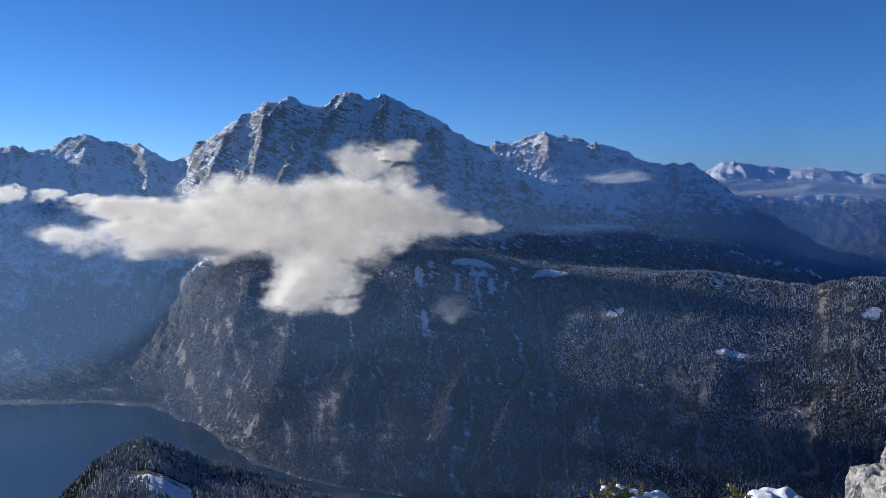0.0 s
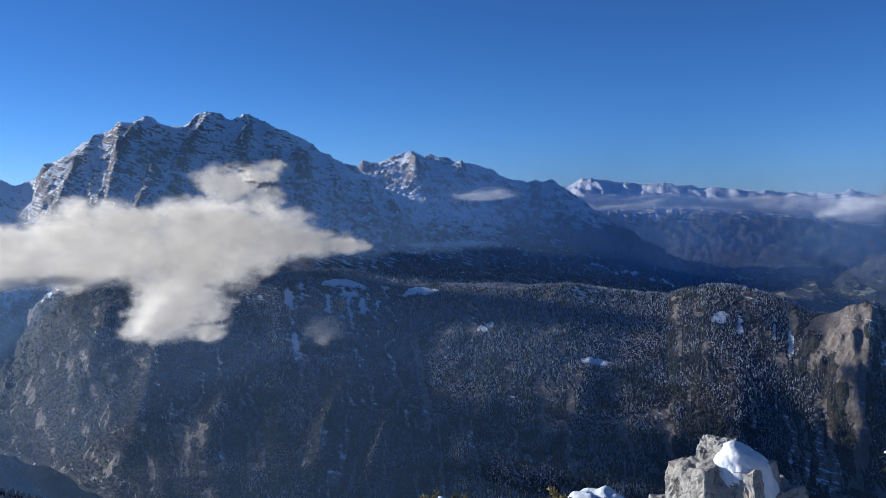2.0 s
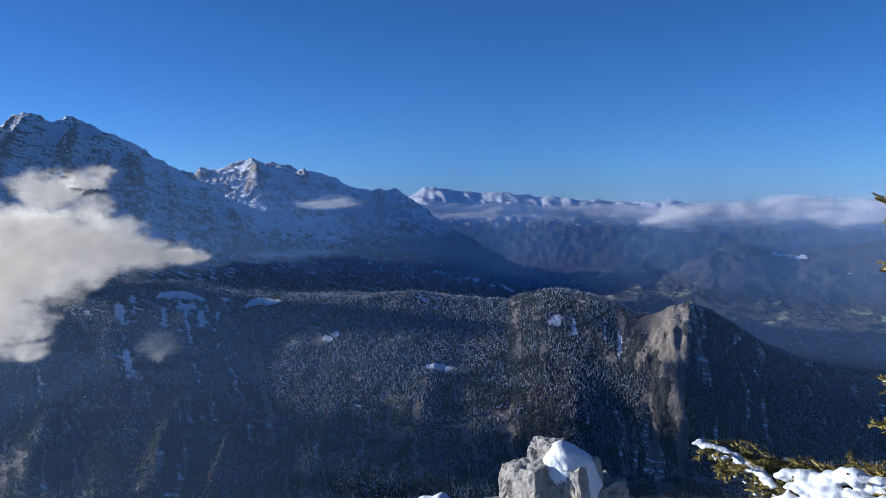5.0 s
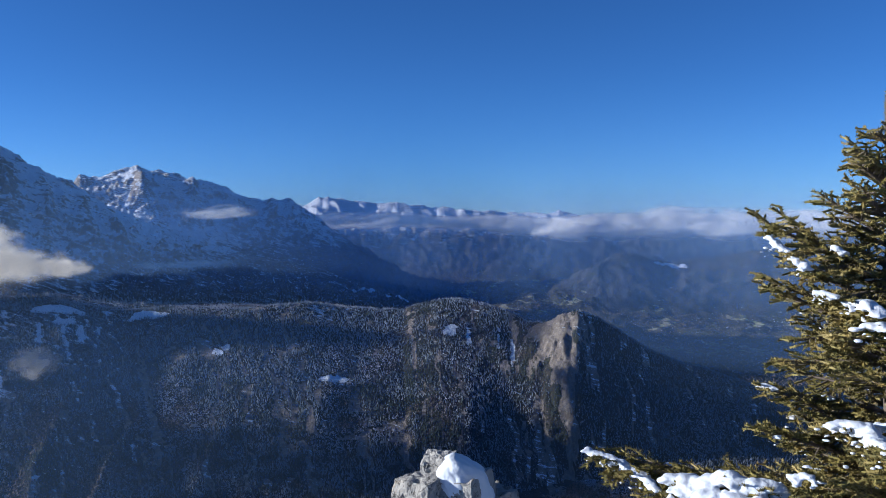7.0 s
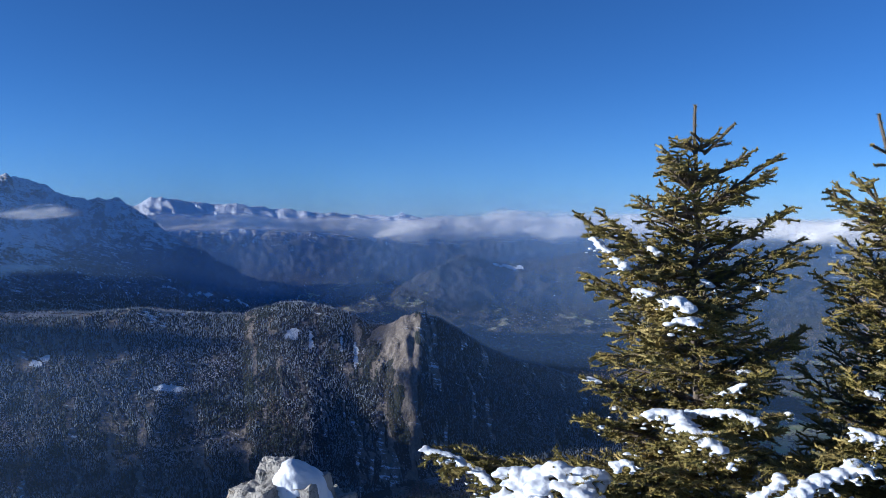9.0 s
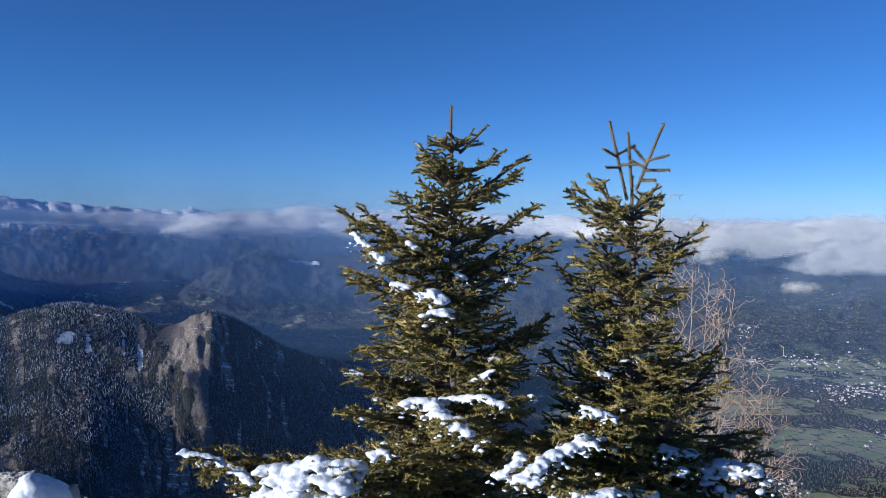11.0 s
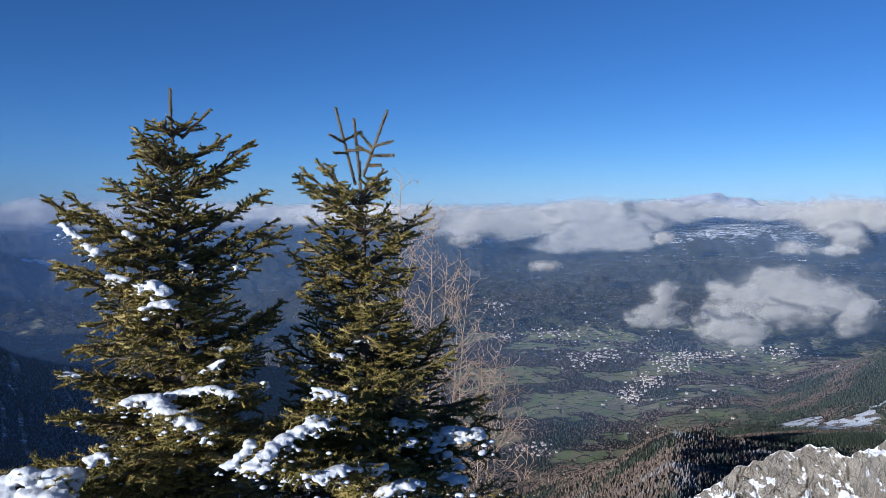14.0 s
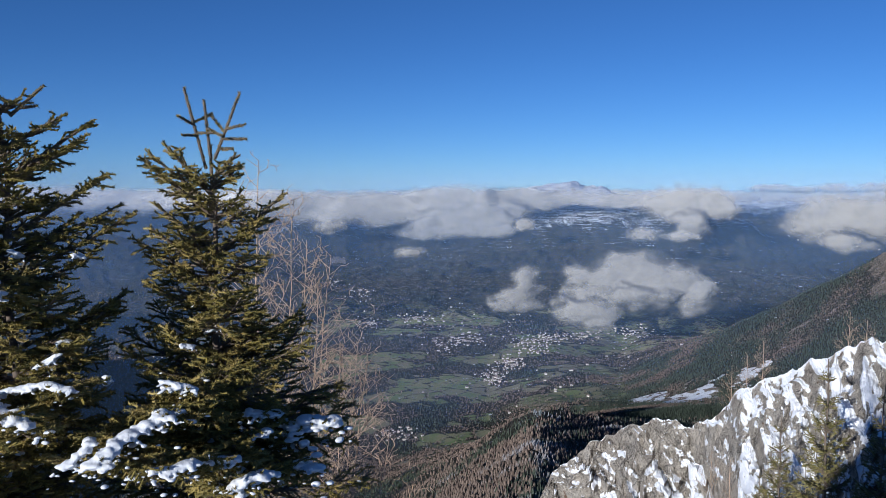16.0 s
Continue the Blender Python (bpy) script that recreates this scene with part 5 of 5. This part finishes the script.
# ---- a bare larch behind the spruces ----
def grow_twig(p, way, length, radius, rand, out, order):
    steps = max(3, int(length / (0.075 if order < 2 else 0.05)))
    d, p = unit(np.array(way, float)), np.array(p, float)
    hold = d.copy()
    for k in range(steps):
        f = k / steps
        d = unit(d + rand.normal(0, 0.10 if order else 0.03, 3) + np.array((0, 0, 0.05 if order else 0.0)) + (0.35 * (hold - d) if order == 0 else 0))
        q = p + d * length / steps
        r = radius * (1 - 0.75 * f)
        out.append((p, q, r, r * 0.9, order))
        if order < 3 and f > (0.12 if order == 0 else 0.15) and rand.uniform() < (0.85 if order == 0 else 0.55):
            side = rand.normal(0, 1, 3)
            side -= d * (side @ d)
            aim = unit(side) * 0.95 + d * 0.55 + np.array((0.12 if order == 0 else 0, -0.05, 0.1))
            grow_twig(q, aim, min(0.95, length * (1 - f) * 0.6 + 0.14) * rand.uniform(0.5, 1.0) if order == 0 else length * (1 - f) * rand.uniform(0.35, 0.6) + 0.04, max(0.0046, r * 0.6), rand, out, order + 1)
        p = q


def larch(name, label, stems, seed):
    """A bare larch: each stem a part, with the fine branchwork that grows from it."""
    rand = np.random.RandomState(seed)
    root = new(name)
    root.location = Vector(stems[0][0])
    shift = -np.array(root.location)
    for foot, tip, radius in stems:
        foot, tip, out = np.array(foot, float), np.array(tip, float), []
        grow_twig(foot, tip - foot, np.linalg.norm(tip - foot), radius, rand, out, 0)
        p0, p1, r0, r1, rank = (np.array(v) for v in zip(*out))
        main = rank == 0
        v, f = tubes(p0[main], p1[main], r0[main], r1[main], 6)
        part("stem", mesh_from("stem", v + shift, f, True), TWIG, root)
        v, f = tubes(p0[~main], p1[~main], r0[~main], r1[~main], 3)
        tagged(part("branchwork", mesh_from("branchwork", v + shift, f, True), TWIG, root), kind="stuff")
    return tagged(root, label, "tree")


larch("larch_tree", "bare leafless larch with pale brown twigs", [(polar(-70.7, -41, 8.8), polar(-70.8, 1.4, 8.8), 0.018), (polar(-71.2, -41, 8.8), polar(-72.2, -1.2, 8.7), 0.014), (polar(-71.8, -41, 8.8), polar(-73.0, -4.2, 8.7), 0.012),
      (polar(-72.6, -41, 8.8), polar(-75.1, -5.3, 8.8), 0.013), (polar(-73, -41, 8.7), polar(-74.3, -7.5, 8.6), 0.012), (polar(-74.0, -41, 8.8), polar(-78.2, -12.3, 8.8), 0.013), (polar(-74.6, -41, 8.7), polar(-77.2, -11.2, 8.6), 0.012),
      (polar(-74.5, -41, 8.6), polar(-75.9, -12.0, 8.4), 0.012), (polar(-75.0, -41, 8.7), polar(-79.2, -18.4, 8.7), 0.012)], 4)


# ---- boulder, snow humps and dwarf pine on the summit's edge ----
def faceted(centre, size, seed, turn=0.0, top=0.8, bumps=0.03):
    """An angular block of limestone: the hull of a few corners, broken by joints and roughened."""
    rand = np.random.RandomState(seed)
    bm = bmesh.new()
    spin = Matrix.Rotation(radians(turn), 3, "Z")
    for k in range(8):
        corner = Vector(((-1, 1)[k & 1], (-1, 1)[(k >> 1) & 1], (-1, 1)[k >> 2]))
        narrow = top if corner.z > 0 else 1.0
        p = Vector((corner.x * narrow * rand.uniform(0.75, 1.05), corner.y * narrow * rand.uniform(0.75, 1.05), corner.z * rand.uniform(0.7, 1.05)))
        bm.verts.new(p)
        bm.verts.new(p * 0.9 + Vector(rand.uniform(-0.2, 0.2, 3)))
    bmesh.ops.convex_hull(bm, input=bm.verts)
    bmesh.ops.delete(bm, geom=[v for v in bm.verts if not v.link_faces], context="VERTS")
    bmesh.ops.triangulate(bm, faces=bm.faces)
    for cuts in (4, 2):
        bmesh.ops.subdivide_edges(bm, edges=bm.edges[:], cuts=cuts, use_grid_fill=True)
    bm.normal_update()
    for v in bm.verts:
        p, n = v.co.copy(), v.normal.copy()
        q = p * 2.3 + Vector((seed, 0, 0))
        step = 0.5 * (noise.cell(Vector((p.x * 2.6 + seed, p.y * 2.6, p.z * 1.7))) - 0.5)
        v.co = p + n * (bumps * 2.5 * noise.fractal(q, 1.0, 2.1, 4) + bumps * 1.6 * step - bumps * 2.2 * max(0, 0.18 - abs(noise.noise(q * 0.9 + Vector((7, 0, 0))))) / 0.18)
    for v in bm.verts:
        p = spin @ v.co
        v.co = Vector((p.x * size[0], p.y * size[1], p.z * size[2])) + Vector(centre)
    return bm


def hump(name, label, centre, size, seed, lean=0.0):
    """A rounded hump of wind-packed snow."""
    bm = bmesh.new()
    bmesh.ops.create_icosphere(bm, subdivisions=5, radius=1.0)
    for v in bm.verts:
        p = v.co.copy()
        k = 1 + 0.14 * noise.noise(p * 1.6 + Vector((seed, 0, 0))) + 0.06 * noise.noise(p * 4 + Vector((seed, 3, 0))) + 0.02 * noise.noise(p * 11)
        v.co = Vector((p.x * size[0] * k, p.y * size[1] * k, p.z * size[2] * k - lean * size[0] * (0.9 * p.x - 0.45 * p.y))) + Vector(centre)
    for f in bm.faces:
        f.smooth = True
    return tagged(part(name, bm, SNOW), label, "snow")


boulder = new("boulder")
boulder.location = polar(-26.8, -24, 5.5)
back_to = -boulder.location
for az, el, d, size, seed, turn, top in ((-24.9, -20.6, 5.3, (0.19, 0.20, 0.26), 3, 20, 0.8), (-25.9, -19.2, 5.36, (0.13, 0.15, 0.22), 9, 50, 0.8), (-29.9, -21.6, 5.45, (0.22, 0.20, 0.27), 31, 10, 0.55),
                                         (-27.6, -21.3, 5.3, (0.27, 0.24, 0.33), 14, 35, 0.65), (-27.2, -25.0, 5.7, (0.50, 0.42, 0.46), 21, 0, 0.85)):
    ob = part("block", faceted(polar(az, el, d), size, seed, turn, top), BOULDER, boulder)
    ob.matrix_parent_inverse = Matrix.Translation(back_to)
tagged(boulder, "angular grey limestone boulder on the summit's edge", "boulder")
hump("snow", "smooth white snow lying on a limestone boulder", polar(-27.8, -19.0, 5.22), (0.18, 0.15, 0.19), 2, 0.42)
hump("snow_hump", "smooth rounded hump of fresh snow", polar(-17.2, -24.6, 4.7), (0.24, 0.24, 0.36), 5)
hump("snow_hump", "smooth rounded hump of fresh snow", polar(-13.0, -26.2, 4.7), (0.22, 0.24, 0.38), 8)
hump("snow_hump", "smooth rounded hump of fresh snow", polar(-7.8, -26.2, 4.7), (0.34, 0.30, 0.40), 11)


def dwarf_pine(label, foot, tips, seed):
    rand = np.random.RandomState(seed)
    wood, shoots = [], []
    for tip in tips:
        grow_branch(foot, np.array(tip) - np.array(foot), np.linalg.norm(np.array(tip) - np.array(foot)), rand, wood, shoots, 0.3, 1, 0.008)
    return build_tree("dwarf_pine", label, wood, shoots, 700, rand, 0.028)


dwarf_pine("low dwarf mountain pine tufts poking through snow", polar(-6.6, -25.0, 4.6), [polar(az, el, 4.55) for az, el in ((-4.6, -21.2), (-5.4, -20.9), (-6.4, -21.2), (-7.6, -21.4), (-4.0, -22.0), (-8.6, -21.8))], 4)
dwarf_pine("small sprig of mountain pine in the snow", polar(-14.2, -24.4, 4.5), [polar(az, el, 4.5) for az, el in ((-14.0, -20.8), (-14.5, -21.1), (-13.5, -21.5))], 6)
snow_pads("snow", "little snow caps on dwarf pine tufts", [(polar(az, el, 4.5), 0.035, 2) for az, el in ((-4.8, -21.1), (-5.8, -21.0), (-6.9, -21.3), (-7.9, -21.4), (-8.8, -21.7))], 7)


# ---- the limestone crag beside the summit ----
CRAG_LINE = [(-84, 66, -29), (-87, 66, -24.5), (-88.9, 65, -22.3), (-90, 65, -20.3), (-92.6, 64, -18.5), (-94.2, 64, -17.6), (-96, 62, -16.9), (-98.1, 61, -16.2), (-99.7, 60, -17.0),
             (-101.0, 58, -16.0), (-101.9, 57, -15.3), (-103, 55, -13.8), (-105.8, 52, -12.6), (-108.5, 50, -11.0), (-111.3, 48, -10.0), (-118, 45, -8), (-126, 42, -8)]


def crag(near_az, far_az):
    cl = np.array(CRAG_LINE)[::-1]
    az = np.linspace(near_az, far_az, int((near_az - far_az) / 0.10) + 1)
    v = np.concatenate([np.linspace(-0.35, -0.02, 10), np.linspace(0, 1, 150)])
    A, V = np.meshgrid(az, v)
    rc, ec = np.interp(A, cl[:, 0], cl[:, 1]), np.interp(A, cl[:, 0], cl[:, 2])
    zc = rc * np.tan(np.radians(ec))
    fall = np.clip(V, 0, 1)
    up = step01(-A, 99.5, 104)                       # the upper part lies back and holds more snow
    r = rc - fall * (9 + 13 * up) + np.clip(-V, 0, 1) * 12
    z = zc - fall * (19 - 3 * up) - np.clip(-V, 0, 1) * 26
    s, q = A * 0.95, z * 0.8                          # metres along and down the face
    wob = fbm(s * 0.25, q * 0.25, 3, 0.5, 3)
    flutes = ridged(s * 0.30 + wob * 0.5, q * 0.07, 5, 0.6, 91)
    blocks = ridged(s * 0.16 + 3 + wob, q * 0.16, 5, 0.58, 93)
    rough = np.clip(0.25 + V * 3, 0.15, 1)
    edge, lump = cells(s * 0.55 + wob * 0.6, q * 0.42 + wob * 0.4, 3)
    edge2, lump2 = cells(s * 1.5 + wob, q * 1.3 + 0.5 * wob, 5)
    edge3, lump3 = cells(s * 3.6 + 2 * wob, q * 2.4, 9)
    broken = 0.22 * (lump3 - 0.5) - 0.15 * np.exp(-edge3 * 8) + 1.5 * (lump - 0.5) - 0.9 * np.exp(-edge * 9) + 0.75 * (lump2 - 0.5) - 0.35 * np.exp(-edge2 * 9)
    gully = np.exp(-((A + 100.2 + 0.05 * (z - zc) + 0.5 * wob) / 1.5) ** 2) + 0.7 * np.exp(-((A + 103.6 + 0.05 * (z - zc)) / 0.8) ** 2)
    r = r - rough * (0.35 * flutes + 1.3 * blocks + broken) + 1.6 * gully * fall ** 0.5
    z = z + 0.35 * rough * blocks + 0.35 * fbm(s * 0.9, q * 0.5 + r * 0.3, 3, 0.5, 95)
    x, y = -np.sin(np.radians(A)) * r, np.cos(np.radians(A)) * r
    n0, n1 = A.shape
    i = np.arange(n0 * n1).reshape(n0, n1)
    me = mesh_from("crag", np.stack([x, y, z], -1).reshape(-1, 3), np.stack([i[:-1, :-1], i[1:, :-1], i[1:, 1:], i[:-1, 1:]], -1).reshape(-1, 4), False)
    nn = np.zeros(n0 * n1 * 3, dtype=np.float32)
    me.vertices.foreach_get("normal", nn)
    nz = np.abs(nn.reshape(n0, n1, 3)[..., 2])
    hold = step01(nz, 0.40, 0.85) * 0.95 + 0.42 * gully + 0.36 * up - 0.25 + 0.5 * fbm(s * 0.9, q * 1.2, 5, 0.65, 97) + 0.3 * (lump - 0.5) + 0.25 * (lump2 - 0.5) + 0.12 * (V < 0.02)
    vert_attr(me, "snow", np.clip(hold, -1, 1.5).ravel())
    vert_attr(me, "crack", np.clip(np.exp(-edge * 10) + 0.8 * np.exp(-edge2 * 9) + 0.4 * np.exp(-edge3 * 7), 0, 1).ravel())
    return me


def crag_material():
    m, t, out = material("crag_limestone_snow")
    p = place_of(t)
    tall = node(t, "ShaderNodeVectorMath", {0: p, 1: (1.0, 1.0, 0.65)}, operation="MULTIPLY").outputs[0]
    a, b, c = noisy(t, 0.5, 6, 0.65, tall), noisy(t, 3.0, 7, 0.75, tall), noisy(t, 8.0, 4, 0.7, p)
    col = mixed(t, smooth(t, a, 0.3, 0.7), (0.64, 0.56, 0.46), (0.84, 0.76, 0.65))
    col = mixed(t, smooth(t, b, 0.56, 0.74), col, (0.46, 0.395, 0.32))
    col = mixed(t, smooth(t, noisy(t, 0.9, 3, 0.6, p), 0.66, 0.74), col, (0.34, 0.22, 0.14))
    col = mixed(t, mth(t, "MULTIPLY", attr(t, "crack").outputs["Fac"], 0.38), col, (0.16, 0.14, 0.12))
    shaken = node(t, "ShaderNodeVectorMath", {0: tall, 1: node(t, "ShaderNodeVectorMath", {0: node(t, "ShaderNodeTexNoise", {"Vector": p, "Scale": 1.1, "Detail": 4.0}).outputs["Color"], 1: (0.9, 0.9, 0.9)}, operation="MULTIPLY").outputs[0]}, operation="ADD").outputs[0]
    joint = None
    for scale, depth in ((0.75, 0.6), (1.9, 0.42), (4.5, 0.25)):
        v = node(t, "ShaderNodeTexVoronoi", {"Vector": shaken, "Scale": scale})
        v.feature = "DISTANCE_TO_EDGE"
        line = mth(t, "MULTIPLY", mth(t, "SUBTRACT", 1.0, smooth(t, v.outputs["Distance"], 0.0, 0.07)), depth)
        joint = line if joint is None else mth(t, "MAXIMUM", joint, line)
    joint = mth(t, "MULTIPLY", joint, smooth(t, noisy(t, 0.8, 4, 0.6, p), 0.35, 0.6))
    col = mixed(t, joint, col, (0.10, 0.085, 0.07))
    hold = attr(t, "snow").outputs["Fac"]
    drift = noisy(t, 2.6, 6, 0.7, node(t, "ShaderNodeVectorMath", {0: p, 1: (1.0, 1.0, 1.25)}, operation="MULTIPLY").outputs[0])
    lies = smooth(t, mth(t, "ADD", hold, mth(t, "MULTIPLY", mth(t, "SUBTRACT", drift, 0.5), 1.7)), 0.43, 0.50)
    col = mixed(t, lies, col, mixed(t, c, (0.80, 0.81, 0.84), (0.90, 0.90, 0.91)))
    h = mth(t, "SUBTRACT", mth(t, "ADD", mth(t, "MULTIPLY", b, 1.0), mth(t, "MULTIPLY", c, 0.7)), joint)
    n = node(t, "ShaderNodeBump", {"Height": h, "Strength": mth(t, "SUBTRACT", 1.0, mth(t, "MULTIPLY", lies, 0.8)), "Distance": 0.7}).outputs[0]
    surface(t, out, col, 0.85, n, Specular_IOR_Level=0.2)
    return m


CRAG_ROCK = crag_material()
rock_crag = new("rock_crag")
rock_crag.location = polar(-100, -30, 60)
for near_az, far_az in ((-84, -92.6), (-92.6, -99.9), (-99.9, -103.6), (-103.6, -110.0), (-110.0, -126)):
    ob = part("buttress", crag(near_az, far_az), CRAG_ROCK, rock_crag)
    ob.matrix_parent_inverse = Matrix.Translation(-rock_crag.location)
tagged(rock_crag, "pale limestone crag with snow in its gullies and ledges", "crag")

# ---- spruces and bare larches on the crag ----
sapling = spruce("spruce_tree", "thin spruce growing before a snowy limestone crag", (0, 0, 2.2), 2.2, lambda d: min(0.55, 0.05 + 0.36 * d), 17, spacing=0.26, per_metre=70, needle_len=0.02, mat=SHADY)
home = sapling.location.copy()


def stand(az, top_el, foot_el, d, turn, wide=1.0, label=""):
    """Moves or copies the sapling so that it stands at az, d metres away, between the two elevations."""
    foot, top = polar(az, foot_el, 1.0), polar(az, top_el, 1.0)
    foot, top = foot / math.hypot(foot[0], foot[1]) * d, top / math.hypot(top[0], top[1]) * d
    k = (top[2] - foot[2]) / 2.2
    return Vector(foot), turn, Vector((k * wide, k * wide, k))


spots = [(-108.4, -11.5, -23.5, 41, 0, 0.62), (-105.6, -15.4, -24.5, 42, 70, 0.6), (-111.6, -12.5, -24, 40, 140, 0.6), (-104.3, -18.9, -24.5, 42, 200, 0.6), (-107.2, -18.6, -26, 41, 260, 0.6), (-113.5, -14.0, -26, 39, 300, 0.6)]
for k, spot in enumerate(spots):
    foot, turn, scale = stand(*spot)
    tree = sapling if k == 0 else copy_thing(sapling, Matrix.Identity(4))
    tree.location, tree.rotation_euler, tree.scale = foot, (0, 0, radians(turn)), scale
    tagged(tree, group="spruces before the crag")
bare = larch("larch_tree", "bare brown larch behind the crag's edge", [((0, 0, 0), (0.05, 0.0, 2.2), 0.02)], 12)
for k, (az, top_el, foot_el, d) in enumerate([(-104.2, -10.6, -14.2, 66), (-103.2, -11.6, -14.8, 68), (-109.4, -8.4, -12.0, 60), (-110.4, -8.8, -11.8, 60), (-101.2, -18.2, -22.5, 40), (-102.4, -18.6, -22.5, 40), (-102.2, -12.6, -16.5, 70)]):
    foot, turn, scale = stand(az, top_el, foot_el, d, k * 50, 1.0)
    tree = bare if k == 0 else copy_thing(bare, Matrix.Identity(4))
    tree.location, tree.rotation_euler, tree.scale = foot, (0, 0, radians(k * 50)), scale
    tagged(tree, group="larches by the crag")


# ---- villages in the valley ----
def plain(name, colour, rough=0.8):
    m, t, out = material(name)
    r = node(t, "ShaderNodeObjectInfo").outputs["Random"]
    c = mixed(t, r, tuple(v * 0.78 for v in colour), tuple(min(0.9, v * 1.12) for v in colour))
    surface(t, out, mixed(t, mth(t, "MULTIPLY", noisy(t, 1.5, 3, 0.6, place_of(t)), 0.5), c, tuple(v * 0.6 for v in colour)), rough)
    return m


PLASTER, SHINGLE = plain("house_plaster", (0.68, 0.63, 0.55)), plain("house_roof", (0.31, 0.235, 0.205))


def house_meshes(length, width, tall):
    a, b = length / 2, width / 2
    v = [(-a, -b, -0.6), (a, -b, -0.6), (a, b, -0.6), (-a, b, -0.6), (-a, -b, tall), (a, -b, tall), (a, b, tall), (-a, b, tall), (-a, 0, tall + width * 0.24), (a, 0, tall + width * 0.24)]
    bm = bmesh.new()
    vs = [bm.verts.new(p) for p in v]
    for f in ((0, 1, 5, 4), (2, 3, 7, 6), (1, 2, 6, 9, 5), (3, 0, 4, 8, 7)):
        bm.faces.new([vs[i] for i in f])
    wall = bpy.data.meshes.new("wall")
    bm.to_mesh(wall)
    bm.free()
    bm = bmesh.new()
    o, e = 0.22, tall + width * 0.24
    for sy in (-1, 1):
        q = [(-a - o, sy * (b + o), tall - 0.10), (a + o, sy * (b + o), tall - 0.10), (a + o, 0, e + 0.06), (-a - o, 0, e + 0.06)]
        low = [bm.verts.new(p) for p in q]
        high = [bm.verts.new((p[0], p[1], p[2] + 0.10)) for p in q]
        bm.faces.new(low)
        bm.faces.new(high)
        for i in range(4):
            bm.faces.new((low[i], low[(i + 1) % 4], high[(i + 1) % 4], high[i]))
    roof = bpy.data.meshes.new("roof")
    bm.to_mesh(roof)
    bm.free()
    return wall, roof


TYPES = [house_meshes(2.6, 2.0, 1.3), house_meshes(3.4, 2.4, 1.6), house_meshes(2.2, 1.8, 1.1), house_meshes(5.2, 2.6, 2.0)]
for wall, roof in TYPES:
    wall.materials.append(PLASTER)
    roof.materials.append(SHINGLE)
# heading, elevation, spread of both, houses
TOWNS = [(-85.2, -14.0, 0.7, 0.35, 70), (-86.4, -13.0, 0.8, 0.35, 80), (-88.0, -11.8, 1.2, 0.3, 90), (-89.4, -11.2, 1.3, 0.25, 90), (-92.0, -11.0, 1.6, 0.2, 60), (-95.5, -10.7, 1.8, 0.25, 90), (-76.0, -10.1, 1.0, 0.35, 50), (-79.7, -10.0, 1.4, 0.3, 70),
         (-81.8, -11.6, 1.0, 0.35, 60), (-83.6, -11.3, 1.0, 0.3, 50), (-78.0, -17.9, 1.2, 0.35, 45), (-75.4, -7.9, 0.7, 0.25, 60), (-73.8, -7.2, 0.7, 0.3, 30), (-94.9, -12.1, 1.0, 0.4, 14), (-84.0, -9.8, 4.0, 1.0, 60), (-88.0, -14.5, 4.0, 1.2, 30), (-51.0, -10.5, 1.0, 0.4, 26), (-47.5, -9.2, 1.5, 0.3, 14), (-108.0, -3.9, 2.0, 0.25, 40), (-58.0, -11.2, 2.5, 0.3, 40), (-62.0, -12.0, 2.0, 0.5, 40)]
rng = np.random.RandomState(77)
spots = []
for az0, el0, waz, wel, count in TOWNS:
    lie = rng.uniform(-0.06, 0.06)
    for k in range(count):
        du = rng.normal(0, 1)
        a, e = az0 + waz * 0.7 * du, el0 + wel * rng.normal(0, 0.8) + lie * waz * du
        spots.append((a, reach_km(a, e, 2.9 if e > -17 else 2.5)))
spots.sort(key=lambda p: p[1])
heights = land(np.array([p[0] for p in spots]), np.array([p[1] for p in spots]) * KM)
crowd = bmesh.new()
for n, ((a, k), z) in enumerate(zip(spots, heights)):
    pick = TYPES[rng.choice(4, p=(0.4, 0.25, 0.28, 0.07))]
    turn, size = rng.choice((0.3, 1.9)) + rng.normal(0, 0.25), rng.uniform(0.65, 1.0) * (1 + 0.25 * (k > 7))
    place = Matrix.Translation((-math.sin(radians(a)) * k * KM, math.cos(radians(a)) * k * KM, z)) @ Matrix.Rotation(turn, 4, "Z") @ Matrix.Scale(size, 4)
    if n < 295:
        house = new("house")
        house.matrix_world = place
        for name, me in zip(("wall", "roof"), pick):
            part(name, me, None, house)
        tagged(house, "white plastered village house with a pitched roof", "house", "houses in the valley")
    else:
        for slot, me in enumerate(pick):
            before = len(crowd.faces)
            copy = me.copy()
            copy.transform(place)
            crowd.from_mesh(copy)
            bpy.data.meshes.remove(copy)
            crowd.faces.ensure_lookup_table()
            for f in crowd.faces[before:]:
                f.material_index = slot
far_houses = part("far_houses", crowd, PLASTER)
far_houses.data.materials.append(SHINGLE)
tagged(far_houses, "small white houses of villages far down the valley", "village", kind="stuff")
